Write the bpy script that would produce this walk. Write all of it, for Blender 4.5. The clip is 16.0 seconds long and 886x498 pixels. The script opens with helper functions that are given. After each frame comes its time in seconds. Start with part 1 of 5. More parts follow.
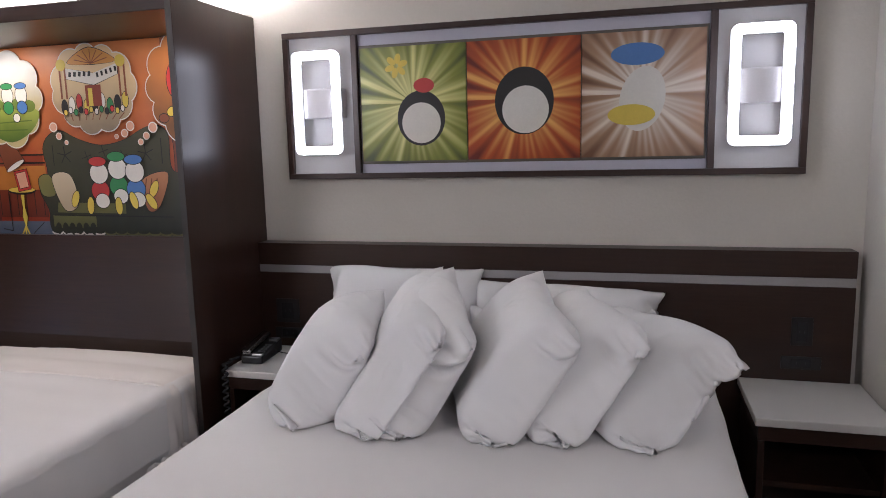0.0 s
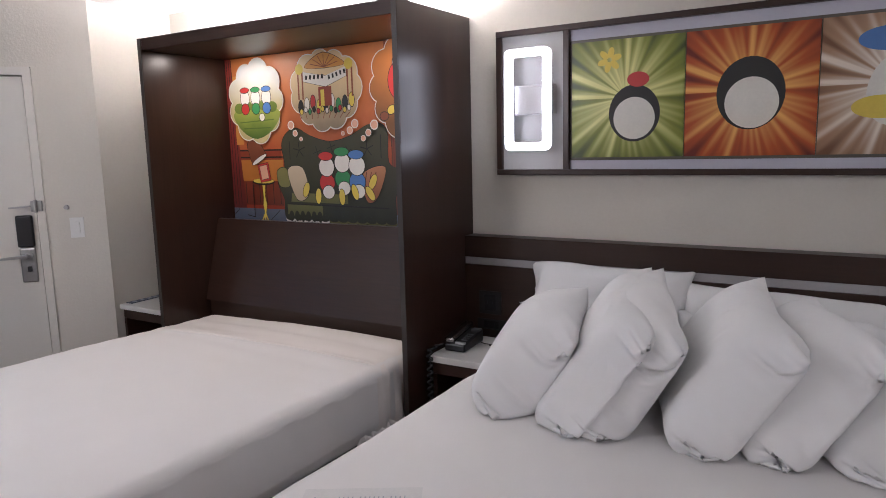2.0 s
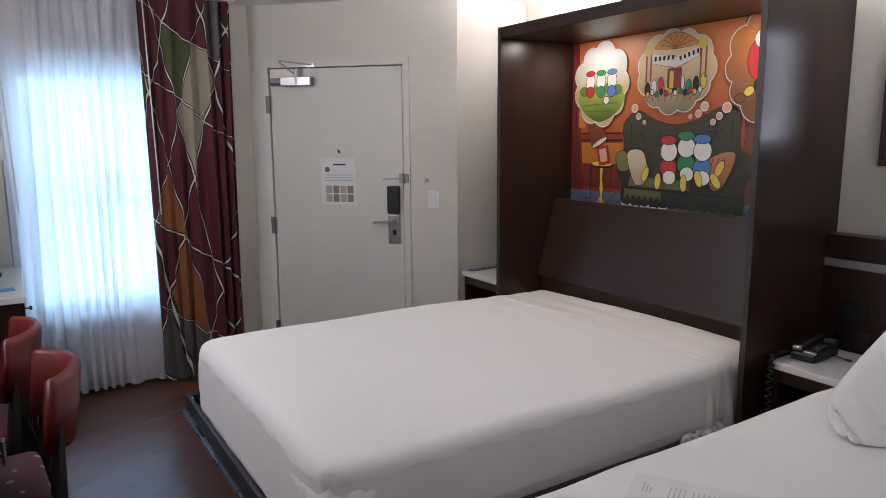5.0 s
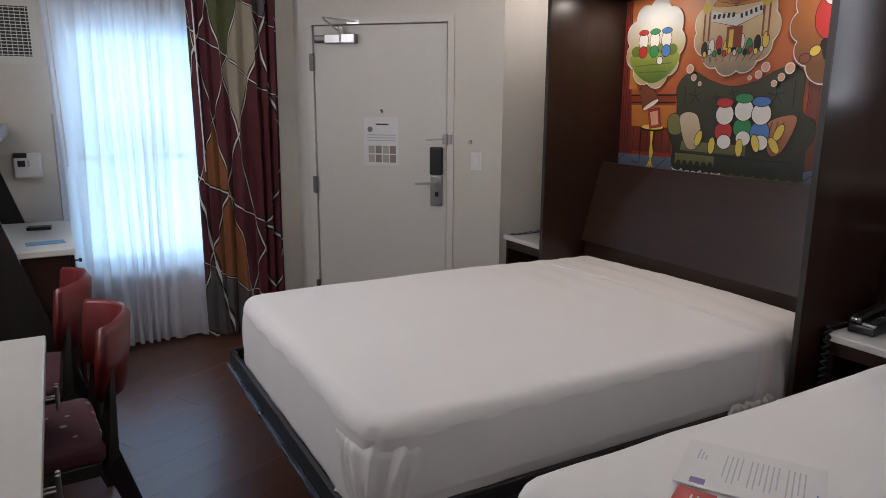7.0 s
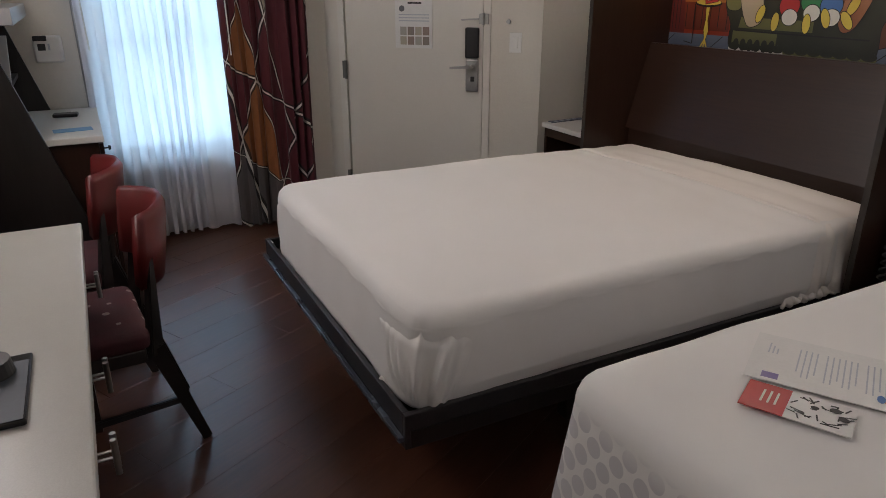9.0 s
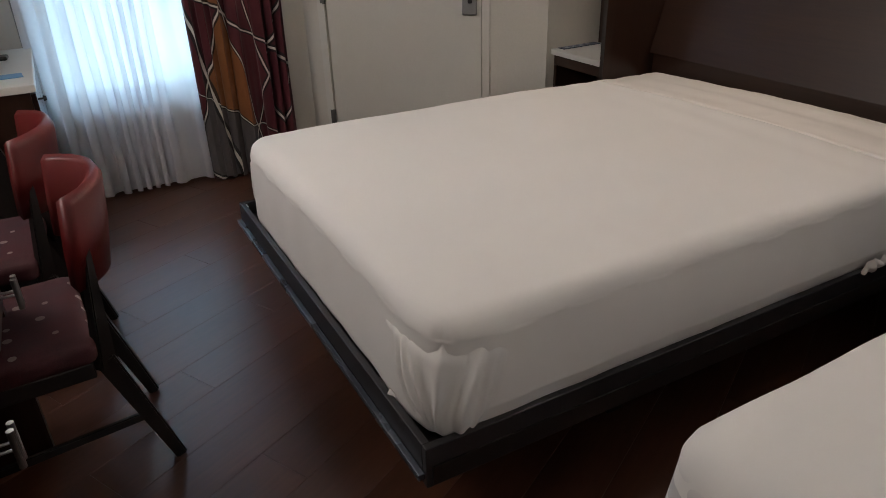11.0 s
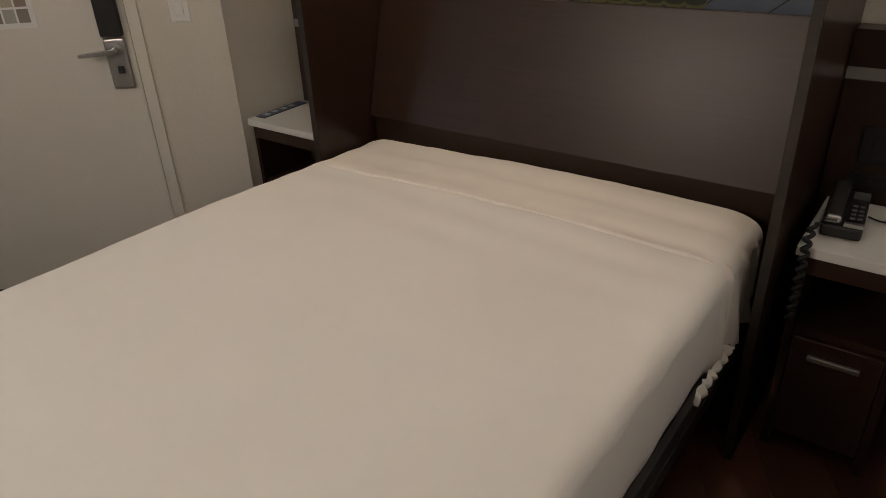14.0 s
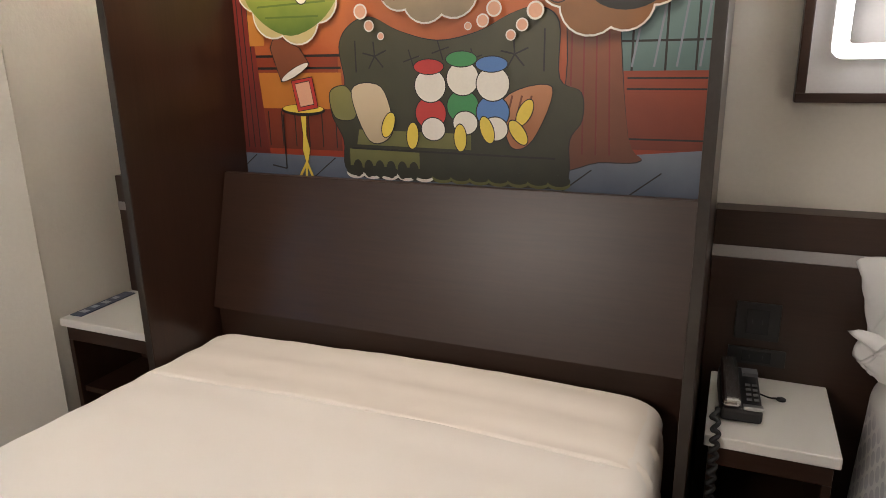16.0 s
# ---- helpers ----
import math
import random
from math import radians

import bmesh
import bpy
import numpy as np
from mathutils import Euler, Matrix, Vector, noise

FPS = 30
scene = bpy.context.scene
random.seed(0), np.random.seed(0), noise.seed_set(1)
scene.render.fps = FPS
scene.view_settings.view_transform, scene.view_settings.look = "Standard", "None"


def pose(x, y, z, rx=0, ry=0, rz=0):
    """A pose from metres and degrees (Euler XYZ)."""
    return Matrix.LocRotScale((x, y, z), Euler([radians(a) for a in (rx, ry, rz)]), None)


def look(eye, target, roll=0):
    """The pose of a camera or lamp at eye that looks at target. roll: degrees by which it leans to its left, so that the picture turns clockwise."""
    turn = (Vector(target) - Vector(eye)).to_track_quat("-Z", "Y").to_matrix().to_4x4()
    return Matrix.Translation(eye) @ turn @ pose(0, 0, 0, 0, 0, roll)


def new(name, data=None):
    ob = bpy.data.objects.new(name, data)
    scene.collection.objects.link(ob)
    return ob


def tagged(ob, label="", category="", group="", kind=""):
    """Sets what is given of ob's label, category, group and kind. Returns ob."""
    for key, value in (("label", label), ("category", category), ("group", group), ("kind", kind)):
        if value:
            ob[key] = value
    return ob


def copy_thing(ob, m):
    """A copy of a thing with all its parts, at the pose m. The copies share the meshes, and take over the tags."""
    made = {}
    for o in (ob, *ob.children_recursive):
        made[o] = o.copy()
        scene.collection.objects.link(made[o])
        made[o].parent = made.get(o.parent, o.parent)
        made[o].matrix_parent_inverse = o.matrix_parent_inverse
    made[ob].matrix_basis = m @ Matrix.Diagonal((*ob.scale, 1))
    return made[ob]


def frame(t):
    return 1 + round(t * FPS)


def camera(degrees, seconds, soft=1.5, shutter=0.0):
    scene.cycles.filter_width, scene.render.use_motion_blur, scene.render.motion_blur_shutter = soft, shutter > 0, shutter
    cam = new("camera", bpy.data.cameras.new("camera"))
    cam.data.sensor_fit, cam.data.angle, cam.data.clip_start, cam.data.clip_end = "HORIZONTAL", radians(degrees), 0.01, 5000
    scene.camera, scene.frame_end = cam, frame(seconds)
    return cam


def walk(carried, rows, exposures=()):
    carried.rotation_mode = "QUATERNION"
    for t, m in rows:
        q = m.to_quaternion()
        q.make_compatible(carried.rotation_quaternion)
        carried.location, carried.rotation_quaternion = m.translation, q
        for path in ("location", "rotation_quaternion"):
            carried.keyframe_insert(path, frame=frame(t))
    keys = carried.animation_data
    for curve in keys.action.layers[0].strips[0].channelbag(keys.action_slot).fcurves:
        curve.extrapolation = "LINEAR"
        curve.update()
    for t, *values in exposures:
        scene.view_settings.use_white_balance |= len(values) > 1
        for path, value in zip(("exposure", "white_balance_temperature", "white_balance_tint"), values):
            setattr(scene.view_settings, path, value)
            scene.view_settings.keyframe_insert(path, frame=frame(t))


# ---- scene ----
cam = camera(65.5, 16.0, soft=0.9)
PATH = [
    (0, (0.282, -2.887, 1.579), (-0.242, -0.981, 1.278), -1.4),
    (0.5, (0.263, -2.897, 1.581), (-0.345, -1.015, 1.28), -1.3),
    (1, (0.259, -2.905, 1.581), (-0.479, -1.071, 1.281), -1.3),
    (1.5, (0.254, -2.908, 1.587), (-0.625, -1.138, 1.282), -1.4),
    (2, (0.252, -2.909, 1.579), (-0.787, -1.227, 1.281), -1.4),
    (2.5, (0.239, -2.926, 1.583), (-0.955, -1.349, 1.287), -1.4),
    (3, (0.232, -2.936, 1.58), (-1.085, -1.461, 1.281), -1.2),
    (3.5, (0.229, -2.931, 1.583), (-1.221, -1.589, 1.268), -1.2),
    (4, (0.223, -2.947, 1.58), (-1.325, -1.723, 1.259), -1.0),
    (4.5, (0.212, -2.973, 1.572), (-1.409, -1.847, 1.248), -0.7),
    (5, (0.207, -2.977, 1.568), (-1.466, -1.929, 1.243), -0.4),
    (7.5, (0.131, -2.999, 1.523), (-1.584, -2.083, 1.053), 0.1),
    (8, (0.111, -3.002, 1.509), (-1.586, -2.108, 0.943), 0.0),
    (8.5, (0.089, -2.995, 1.49), (-1.59, -2.118, 0.847), -0.1),
    (9, (0.032, -3.003, 1.484), (-1.632, -2.155, 0.769), -0.1),
    (9.5, (-0.066, -3.008, 1.468), (-1.697, -2.14, 0.703), 0.2),
    (12, (-0.696, -2.712, 1.419), (-2.202, -1.846, 0.428), -3.1),
    (12.5, (-0.83, -2.662, 1.414), (-2.246, -1.628, 0.451), -4.1),
    (13, (-0.94, -2.573, 1.441), (-2.226, -1.393, 0.464), -3.8),
    (13.5, (-1.024, -2.392, 1.51), (-2.205, -1.103, 0.539), -3.2),
    (14, (-1.098, -2.276, 1.53), (-2.187, -0.88, 0.6), -2.5),
    (14.5, (-1.213, -2.199, 1.535), (-2.205, -0.671, 0.709), -2.0),
    (15, (-1.293, -2.145, 1.561), (-2.167, -0.509, 0.813), -1.7),
    (15.5, (-1.312, -2.114, 1.554), (-2.094, -0.384, 0.923), -1.2),
    (16, (-1.331, -2.087, 1.576), (-2.088, -0.318, 1.029), -1.0),
]
EXPOSURES = [(0, 0.95, 5500, 18), (5, 0.82, 5500, 16), (7.5, 0.57, 5700, 15), (9.5, 0.40, 6100, 15), (12, 0.58, 6250, 12), (13, 0.45, 6750, 13), (14.5, 0.42, 6750, 12), (15.2, 0.82, 6500, 12), (16, 1.25, 6350, 12)]
WINDOW_E, UPLIGHT_W, SOUTH_FILL_W, EAST_FILL_W, PUCK_W, RING_E = 3.15, 44, 23, 6.5, 1.8, 4.6

walk(cam, [(t, look(e, g, r)) for t, e, g, r in PATH], EXPOSURES)

# ---- world and large lights ----
world = bpy.data.worlds.new("world")
scene.world = world
world.use_nodes = True
wn = world.node_tree
sky = wn.nodes.new("ShaderNodeTexSky")
sky.sky_type, sky.sun_disc = "NISHITA", False
sky.sun_elevation, sky.sun_rotation = radians(40), radians(120)
wn.links.new(sky.outputs[0], wn.nodes["Background"].inputs[0])
wn.nodes["Background"].inputs[1].default_value = 0.08


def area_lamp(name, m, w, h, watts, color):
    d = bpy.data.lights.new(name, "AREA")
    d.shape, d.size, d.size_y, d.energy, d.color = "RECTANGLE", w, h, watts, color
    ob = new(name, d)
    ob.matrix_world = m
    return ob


area_lamp("cabinet_uplight", look((-2.19, -0.2, 2.175), (-2.19, -0.2, 3.0)), 1.5, 0.06, UPLIGHT_W, (1.0, 0.90, 0.78))
# Unseen fill lamp added on the south wall to brighten the beds and door.
area_lamp("desk_wall_light", look((-2.4, -3.76, 2.05), (-1.9, -1.2, 1.85)), 1.7, 0.6, SOUTH_FILL_W, (1.0, 0.90, 0.80))
# Second fill lamp, also unseen, added by the east wall to lift the pillows.
area_lamp("vanity_light", look((1.11, -2.9, 1.95), (-0.5, -0.9, 0.9)), 0.7, 0.3, EAST_FILL_W, (1.0, 0.92, 0.84))
for px in (-2.72, -1.66):
    area_lamp("canopy_downlight", look((px, -0.30, 2.098), (px, -0.26, 0)), 0.07, 0.07, PUCK_W, (1.0, 0.82, 0.62))


# ---- materials ----
def mat(name, color, rough=0.5, metal=0.0, vary=0.12, scale=6.0, fine=120.0, bump=0.1, stretch=(1, 1, 1), spec=0.5, rvary=0.08):
    m = bpy.data.materials.new(name)
    m.use_nodes = True
    nt = m.node_tree
    N, L = nt.nodes, nt.links
    b = N["Principled BSDF"]
    tc = N.new("ShaderNodeTexCoord")
    mp = N.new("ShaderNodeMapping")
    mp.inputs["Scale"].default_value = stretch
    L.new(tc.outputs["Object"], mp.inputs[0])
    big = N.new("ShaderNodeTexNoise")
    big.inputs["Scale"].default_value, big.inputs["Detail"].default_value = scale, 4
    sm = N.new("ShaderNodeTexNoise")
    sm.inputs["Scale"].default_value, sm.inputs["Detail"].default_value = fine, 3
    L.new(mp.outputs[0], big.inputs[0])
    L.new(mp.outputs[0], sm.inputs[0])
    add = N.new("ShaderNodeMath")
    add.operation = "ADD"
    L.new(big.outputs[0], add.inputs[0])
    L.new(sm.outputs[0], add.inputs[1])
    mr = N.new("ShaderNodeMapRange")
    mr.inputs["From Min"].default_value, mr.inputs["From Max"].default_value = 0.6, 1.4
    mr.inputs["To Min"].default_value, mr.inputs["To Max"].default_value = 1 - vary, 1 + vary
    L.new(add.outputs[0], mr.inputs[0])
    mx = N.new("ShaderNodeVectorMath")
    mx.operation = "SCALE"
    mx.inputs[0].default_value = color[:3]
    L.new(mr.outputs[0], mx.inputs["Scale"])
    L.new(mx.outputs[0], b.inputs["Base Color"])
    rr = N.new("ShaderNodeMapRange")
    rr.inputs["To Min"].default_value, rr.inputs["To Max"].default_value = max(0.02, rough - rvary), min(1, rough + rvary)
    L.new(big.outputs[0], rr.inputs[0])
    L.new(rr.outputs[0], b.inputs["Roughness"])
    b.inputs["Metallic"].default_value = metal
    b.inputs["Specular IOR Level"].default_value = spec
    if bump:
        bp = N.new("ShaderNodeBump")
        bp.inputs["Strength"].default_value, bp.inputs["Distance"].default_value = bump, 0.002
        L.new(sm.outputs[0], bp.inputs["Height"])
        L.new(bp.outputs[0], b.inputs["Normal"])
    return m


def glow(name, color, strength):
    m = bpy.data.materials.new(name)
    m.use_nodes = True
    b = m.node_tree.nodes["Principled BSDF"]
    b.inputs["Base Color"].default_value = (0.9, 0.9, 0.9, 1)
    b.inputs["Emission Color"].default_value = (*color, 1)
    b.inputs["Emission Strength"].default_value = strength
    return m


WALL = mat("cream_textured_paint", (0.64, 0.60, 0.53), 0.85, vary=0.03, scale=3, fine=75, bump=0.55)
DOORPAINT = mat("cream_door_paint", (0.66, 0.63, 0.57), 0.5, vary=0.02, fine=60, bump=0.05)
CEIL = mat("white_ceiling_paint", (0.78, 0.77, 0.74), 0.9, vary=0.03, fine=90, bump=0.4)
WOOD = mat("espresso_laminate", (0.029, 0.0135, 0.0085), 0.29, spec=0.42, vary=0.22, scale=14, fine=110, bump=0.03, stretch=(1, 1, 0.06), rvary=0.015)
WOODH = mat("espresso_laminate_across", (0.031, 0.0145, 0.009), 0.36, spec=0.42, vary=0.22, scale=14, fine=110, bump=0.03, stretch=(0.06, 1, 1), rvary=0.015)
BLACKWOOD = mat("black_stained_wood", (0.014, 0.011, 0.010), 0.4, vary=0.3, scale=10, fine=80, bump=0.04, stretch=(1, 1, 0.15))
QUARTZ = mat("white_quartz", (0.70, 0.68, 0.64), 0.30, vary=0.035, scale=2, fine=420, bump=0.01, rvary=0.02)
# Speckled desk top, its colour darkened to offset the added fill lamp's light.
STONE = mat("speckled_stone", (0.50, 0.485, 0.45), 0.32, vary=0.10, scale=3, fine=380, bump=0.01, rvary=0.02)
STEEL = mat("brushed_steel", (0.42, 0.42, 0.41), 0.32, metal=1.0, vary=0.06, fine=200, bump=0.03)
SILVER = mat("satin_silver_strip", (0.42, 0.41, 0.41), 0.42, metal=0.6, vary=0.05, fine=150, bump=0.02)
BLACK = mat("black_plastic", (0.012, 0.012, 0.013), 0.35, vary=0.1, bump=0.02)
DARKMETAL = mat("dark_bed_frame_metal", (0.035, 0.033, 0.035), 0.42, metal=0.3, vary=0.15, fine=100, bump=0.04)
LIPMETAL = mat("grey_blue_metal_lip", (0.10, 0.115, 0.14), 0.28, metal=0.6, vary=0.1, fine=90, bump=0.03)
SHEET = mat("white_cotton_sheet", (0.80, 0.78, 0.76), 0.9, vary=0.02, scale=4, fine=700, bump=0.12, spec=0.2)
FOLDSHEET = mat("folded_cotton_sheet", (0.80, 0.76, 0.72), 0.9, vary=0.03, scale=5, fine=600, bump=0.12, spec=0.2)
BEDSHEET = mat("white_sheet_over_dotted_cover", (0.80, 0.78, 0.76), 0.9, vary=0.02, scale=4, fine=700, bump=0.12, spec=0.2)
PILLOW = mat("white_pillowcase", (0.82, 0.81, 0.80), 0.9, vary=0.02, scale=7, fine=500, bump=0.12, spec=0.2)
LEATHER = mat("red_leather", (0.115, 0.009, 0.010), 0.38, vary=0.15, scale=12, fine=260, bump=0.25)
PLASTICW = mat("white_plastic", (0.75, 0.74, 0.71), 0.4, vary=0.02, bump=0.01)
def wrinkle(m, scale, dist, strength, warp=1.5):
    """Adds broad soft creases to a cloth's relief."""
    nt = m.node_tree
    N, L = nt.nodes, nt.links
    tc = N.new("ShaderNodeTexCoord")
    no = N.new("ShaderNodeTexNoise")
    no.noise_type = "RIDGED_MULTIFRACTAL"
    no.inputs["Scale"].default_value, no.inputs["Detail"].default_value, no.inputs["Distortion"].default_value = scale, 2, warp
    L.new(tc.outputs["Object"], no.inputs[0])
    bp = N.new("ShaderNodeBump")
    bp.inputs["Strength"].default_value, bp.inputs["Distance"].default_value = strength, dist
    L.new(no.outputs[0], bp.inputs["Height"])
    first = N["Principled BSDF"].inputs["Normal"].links[0].from_node
    L.new(bp.outputs[0], first.inputs["Normal"])


wrinkle(PILLOW, 7.0, 0.012, 0.7)
wrinkle(SHEET, 2.2, 0.006, 0.18)
wrinkle(FOLDSHEET, 4.5, 0.008, 0.30)
wrinkle(BEDSHEET, 2.0, 0.006, 0.16)
RING = glow("lit_acrylic_ring", (1.0, 0.97, 0.95), RING_E)


# ---- mesh helpers ----
def thing(name, at=(0, 0, 0), rz=0, label="", category="", group="", kind=""):
    ob = new(name)
    ob.empty_display_size = 0.05
    ob.matrix_world = pose(*at, 0, 0, rz)
    return tagged(ob, label, category, group, kind)


def part(name, bm, material, parent=None, label="", smooth=False, kind="", category=""):
    me = bpy.data.meshes.new(name)
    bmesh.ops.recalc_face_normals(bm, faces=bm.faces)
    bm.to_mesh(me)
    bm.free()
    if material:
        me.materials.append(material)
    if smooth:
        me.shade_smooth()
    ob = new(name, me)
    ob.parent = parent
    return tagged(ob, label, category, "", kind)


def box(x0, x1, y0, y1, z0, z1, bevel=0.0, seg=2):
    bm = bmesh.new()
    bmesh.ops.create_cube(bm, size=1)
    for v in bm.verts:
        v.co = Vector(((x0 + x1) / 2 + v.co.x * (x1 - x0), (y0 + y1) / 2 + v.co.y * (y1 - y0), (z0 + z1) / 2 + v.co.z * (z1 - z0)))
    if bevel:
        bmesh.ops.bevel(bm, geom=bm.edges[:] , offset=bevel, segments=seg, affect="EDGES", profile=0.5)
    return bm


def join(*bms):
    out = bmesh.new()
    for b in bms:
        me = bpy.data.meshes.new("tmp")
        b.to_mesh(me)
        b.free()
        out.from_mesh(me)
        bpy.data.meshes.remove(me)
    return out


def moved(bm, m):
    bm.transform(m)
    return bm


def cyl(r0, r1, h, n=20, at=(0, 0, 0), rx=0, ry=0, rz=0):
    bm = bmesh.new()
    bmesh.ops.create_cone(bm, cap_ends=True, segments=n, radius1=r0, radius2=r1, depth=h)
    bm.transform(pose(*at, rx, ry, rz))
    return bm


def bar(a, b, w, d, w2=None, d2=None):
    """A square bar from a to b that may taper."""
    a, b = Vector(a), Vector(b)
    m = (b - a).to_track_quat("Z", "Y").to_matrix().to_4x4()
    bm = bmesh.new()
    bmesh.ops.create_cube(bm, size=1)
    L = (b - a).length
    for v in bm.verts:
        top = v.co.z > 0
        v.co = Vector((v.co.x * ((w2 or w) if top else w), v.co.y * ((d2 or d) if top else d), (v.co.z + 0.5) * L))
    bmesh.ops.bevel(bm, geom=bm.edges[:], offset=min(w, d, w2 or w, d2 or d) * 0.18, segments=2, affect="EDGES")
    bm.transform(Matrix.Translation(a) @ m)
    return bm


def prism(pts, y0, y1):
    """A polygon of (x, z) points, drawn out from y0 to y1."""
    bm = bmesh.new()
    f = bm.faces.new([bm.verts.new((p[0], y0, p[1])) for p in pts])
    r = bmesh.ops.extrude_face_region(bm, geom=[f])
    for v in r["geom"]:
        if isinstance(v, bmesh.types.BMVert):
            v.co.y = y1
    return bm


def soft_box(w, l, h, r, n=36, amp=0.006, freq=2.2, seed=0.0):
    """A padded block standing on z = 0, w along x and l along y, centred, with soft uneven faces."""
    bm = bmesh.new()
    bmesh.ops.create_cube(bm, size=1)
    bmesh.ops.subdivide_edges(bm, edges=bm.edges[:], cuts=n, use_grid_fill=True)
    half = Vector((w / 2, l / 2, h / 2))
    for v in bm.verts:
        p = Vector((v.co.x * w, v.co.y * l, v.co.z * h))
        q = Vector([max(-(half[i] - r), min(half[i] - r, p[i])) for i in range(3)])
        d = p - q
        nrm = d.normalized() if d.length > 1e-6 else Vector((0, 0, 1))
        p = q + nrm * r if d.length > 1e-6 else p
        s = noise.noise(Vector((p.x * freq + seed, p.y * freq, p.z * freq))) + 0.4 * noise.noise(Vector((p.x * freq * 3, p.y * freq * 3 + seed, p.z * 4)))
        p += nrm * amp * s
        v.co = p + Vector((0, 0, h / 2))
    return bm


# ---- the setting ----
XW, XE, YN, YS, ZC = -4.50, 1.13, 0.0, -3.78, 2.42
WIN = (-2.93, -2.02, 0.50, 1.97)      # window: y from, to, z from, to
part("wall_north", box(-3.62, XE + 0.12, YN, YN + 0.12, 0, ZC), WALL, None, "cream orange-peel textured wall behind the beds", kind="structure")
part("wall_east", box(XE, XE + 0.12, YS - 0.12, YN, 0, ZC), WALL, None, "plain cream textured side wall", kind="structure")
part("wall_south", box(XW - 0.12, XE, YS - 0.12, YS, 0, ZC), WALL, None, "plain cream wall behind the desk", kind="structure")
part("wall_niche", box(-3.62, -3.50, -0.545, YN, 0, ZC), WALL, None, "cream return wall beside the wall bed", kind="structure")
y0, y1, z0, z1 = WIN
part("wall_west", join(box(XW - 0.14, XW, YS, y0, 0, ZC), box(XW - 0.14, XW, y1, -1.52, 0, ZC), box(XW - 0.14, XW, y0, y1, 0, z0), box(XW - 0.14, XW, y0, y1, z1, ZC)), WALL, None, "cream window wall with vent and thermostat", kind="structure")
part("ceiling", box(XW - 0.2, XE + 0.15, YS - 0.15, 0.15, ZC, ZC + 0.1), CEIL, None, "plain white ceiling", kind="structure")
part("floor", box(XW - 0.14, XE + 0.12, YS - 0.12, 0.12, -0.12, -0.009), BLACKWOOD, None, "dark subfloor under the planks", kind="structure")

# the slanted entry wall, in its own frame: x along the wall from the hinges, y out of the room
DW = thing("wall_entry", (-4.397, -1.447, 0), 45, "cream slanted wall that holds the entry door", kind="structure")
DOOR_H, DOOR_W = 2.01, 0.914
part("wall_panel", join(box(-0.30, -0.05, 0, 0.12, 0, ZC), box(DOOR_W + 0.05, 1.277, 0, 0.12, 0, ZC), box(-0.05, DOOR_W + 0.05, 0, 0.12, DOOR_H + 0.05, ZC)), WALL, DW)
part("door_casing", join(box(-0.05, -0.007, -0.012, 0.12, 0, DOOR_H + 0.007), box(DOOR_W + 0.007, DOOR_W + 0.05, -0.012, 0.12, 0, DOOR_H + 0.007), box(-0.05, DOOR_W + 0.05, -0.012, 0.12, DOOR_H + 0.007, DOOR_H + 0.05)), DOORPAINT, DW)

# Unseen dark box added behind the leaf: blocks outside light, blackens the gap.
part("gap_blackout", box(-0.007, DOOR_W + 0.007, 0.052, 0.118, 0, DOOR_H + 0.007), BLACKWOOD, DW)

# ---- wall bed: cabinet, platform, mattress ----
CX0, CX1, CY, CZ = -3.005, -1.368, -0.592, 2.16
cab = thing("wall_bed_cabinet", ((CX0 + CX1) / 2, 0, 0), 0, "tall espresso laminate wall bed cabinet, opened out", "wall bed")
hw = (CX1 - CX0) / 2
part("side_panel", box(-hw, -hw + 0.026, CY, -0.002, 0, CZ, 0.002), WOOD, cab)
part("side_panel", box(hw - 0.026, hw, CY, -0.002, 0, CZ, 0.002), WOOD, cab)
EDGE = mat("worn_edge_band", (0.034, 0.027, 0.022), 0.4, vary=0.15, fine=90, bump=0.02)
for a in (-hw, hw - 0.026):
    part("edge_band", box(a + 0.001, a + 0.025, CY - 0.003, CY - 0.0005, 0.0, CZ - 0.001), EDGE, cab, "grey-brown front edge band")
part("canopy", box(-hw + 0.026, hw - 0.026, CY + 0.004, -0.002, CZ - 0.06, CZ, 0.002), WOODH, cab)
part("back_panel", box(-hw + 0.026, hw - 0.026, -0.045, -0.002, 0, CZ - 0.06), WOODH, cab)
flap = prism([(-0.180, 1.188), (-0.155, 1.188), (-0.283, 0.730), (-0.308, 0.730)], -hw + 0.031, hw - 0.031)
flap.transform(Matrix(((0, 1, 0, 0), (1, 0, 0, 0), (0, 0, 1, 0), (0, 0, 0, 1))))
part("headboard_flap", flap, WOODH, cab, "leaning espresso headboard panel")
part("flap_ledge", box(-hw + 0.027, hw - 0.027, -0.156, -0.046, 1.105, 1.125), WOODH, cab)
part("lower_rail", box(-hw + 0.027, hw - 0.027, -0.276, -0.240, 0.36, 0.728), WOODH, cab)

bed2 = thing("wall_bed_platform", (-2.215, -1.31, 0), 0, "dark fold-down wall bed platform with raised rim", "bed frame")
part("deck", box(-0.79, 0.79, -1.05, 1.05, 0.285, 0.335), BLACKWOOD, bed2)
part("rim", box(-0.805, -0.785, -1.065, 0.70, 0.275, 0.387, 0.003), DARKMETAL, bed2)
part("rim", box(0.765, 0.785, -1.065, 0.70, 0.275, 0.387, 0.003), DARKMETAL, bed2)
part("rim", box(-0.785, 0.765, -1.065, -1.045, 0.275, 0.387, 0.003), DARKMETAL, bed2)
part("lip", box(-0.80, 0.78, -1.083, -1.0655, 0.300, 0.318, 0.003), LIPMETAL, bed2, "grey-blue metal lip along the foot")
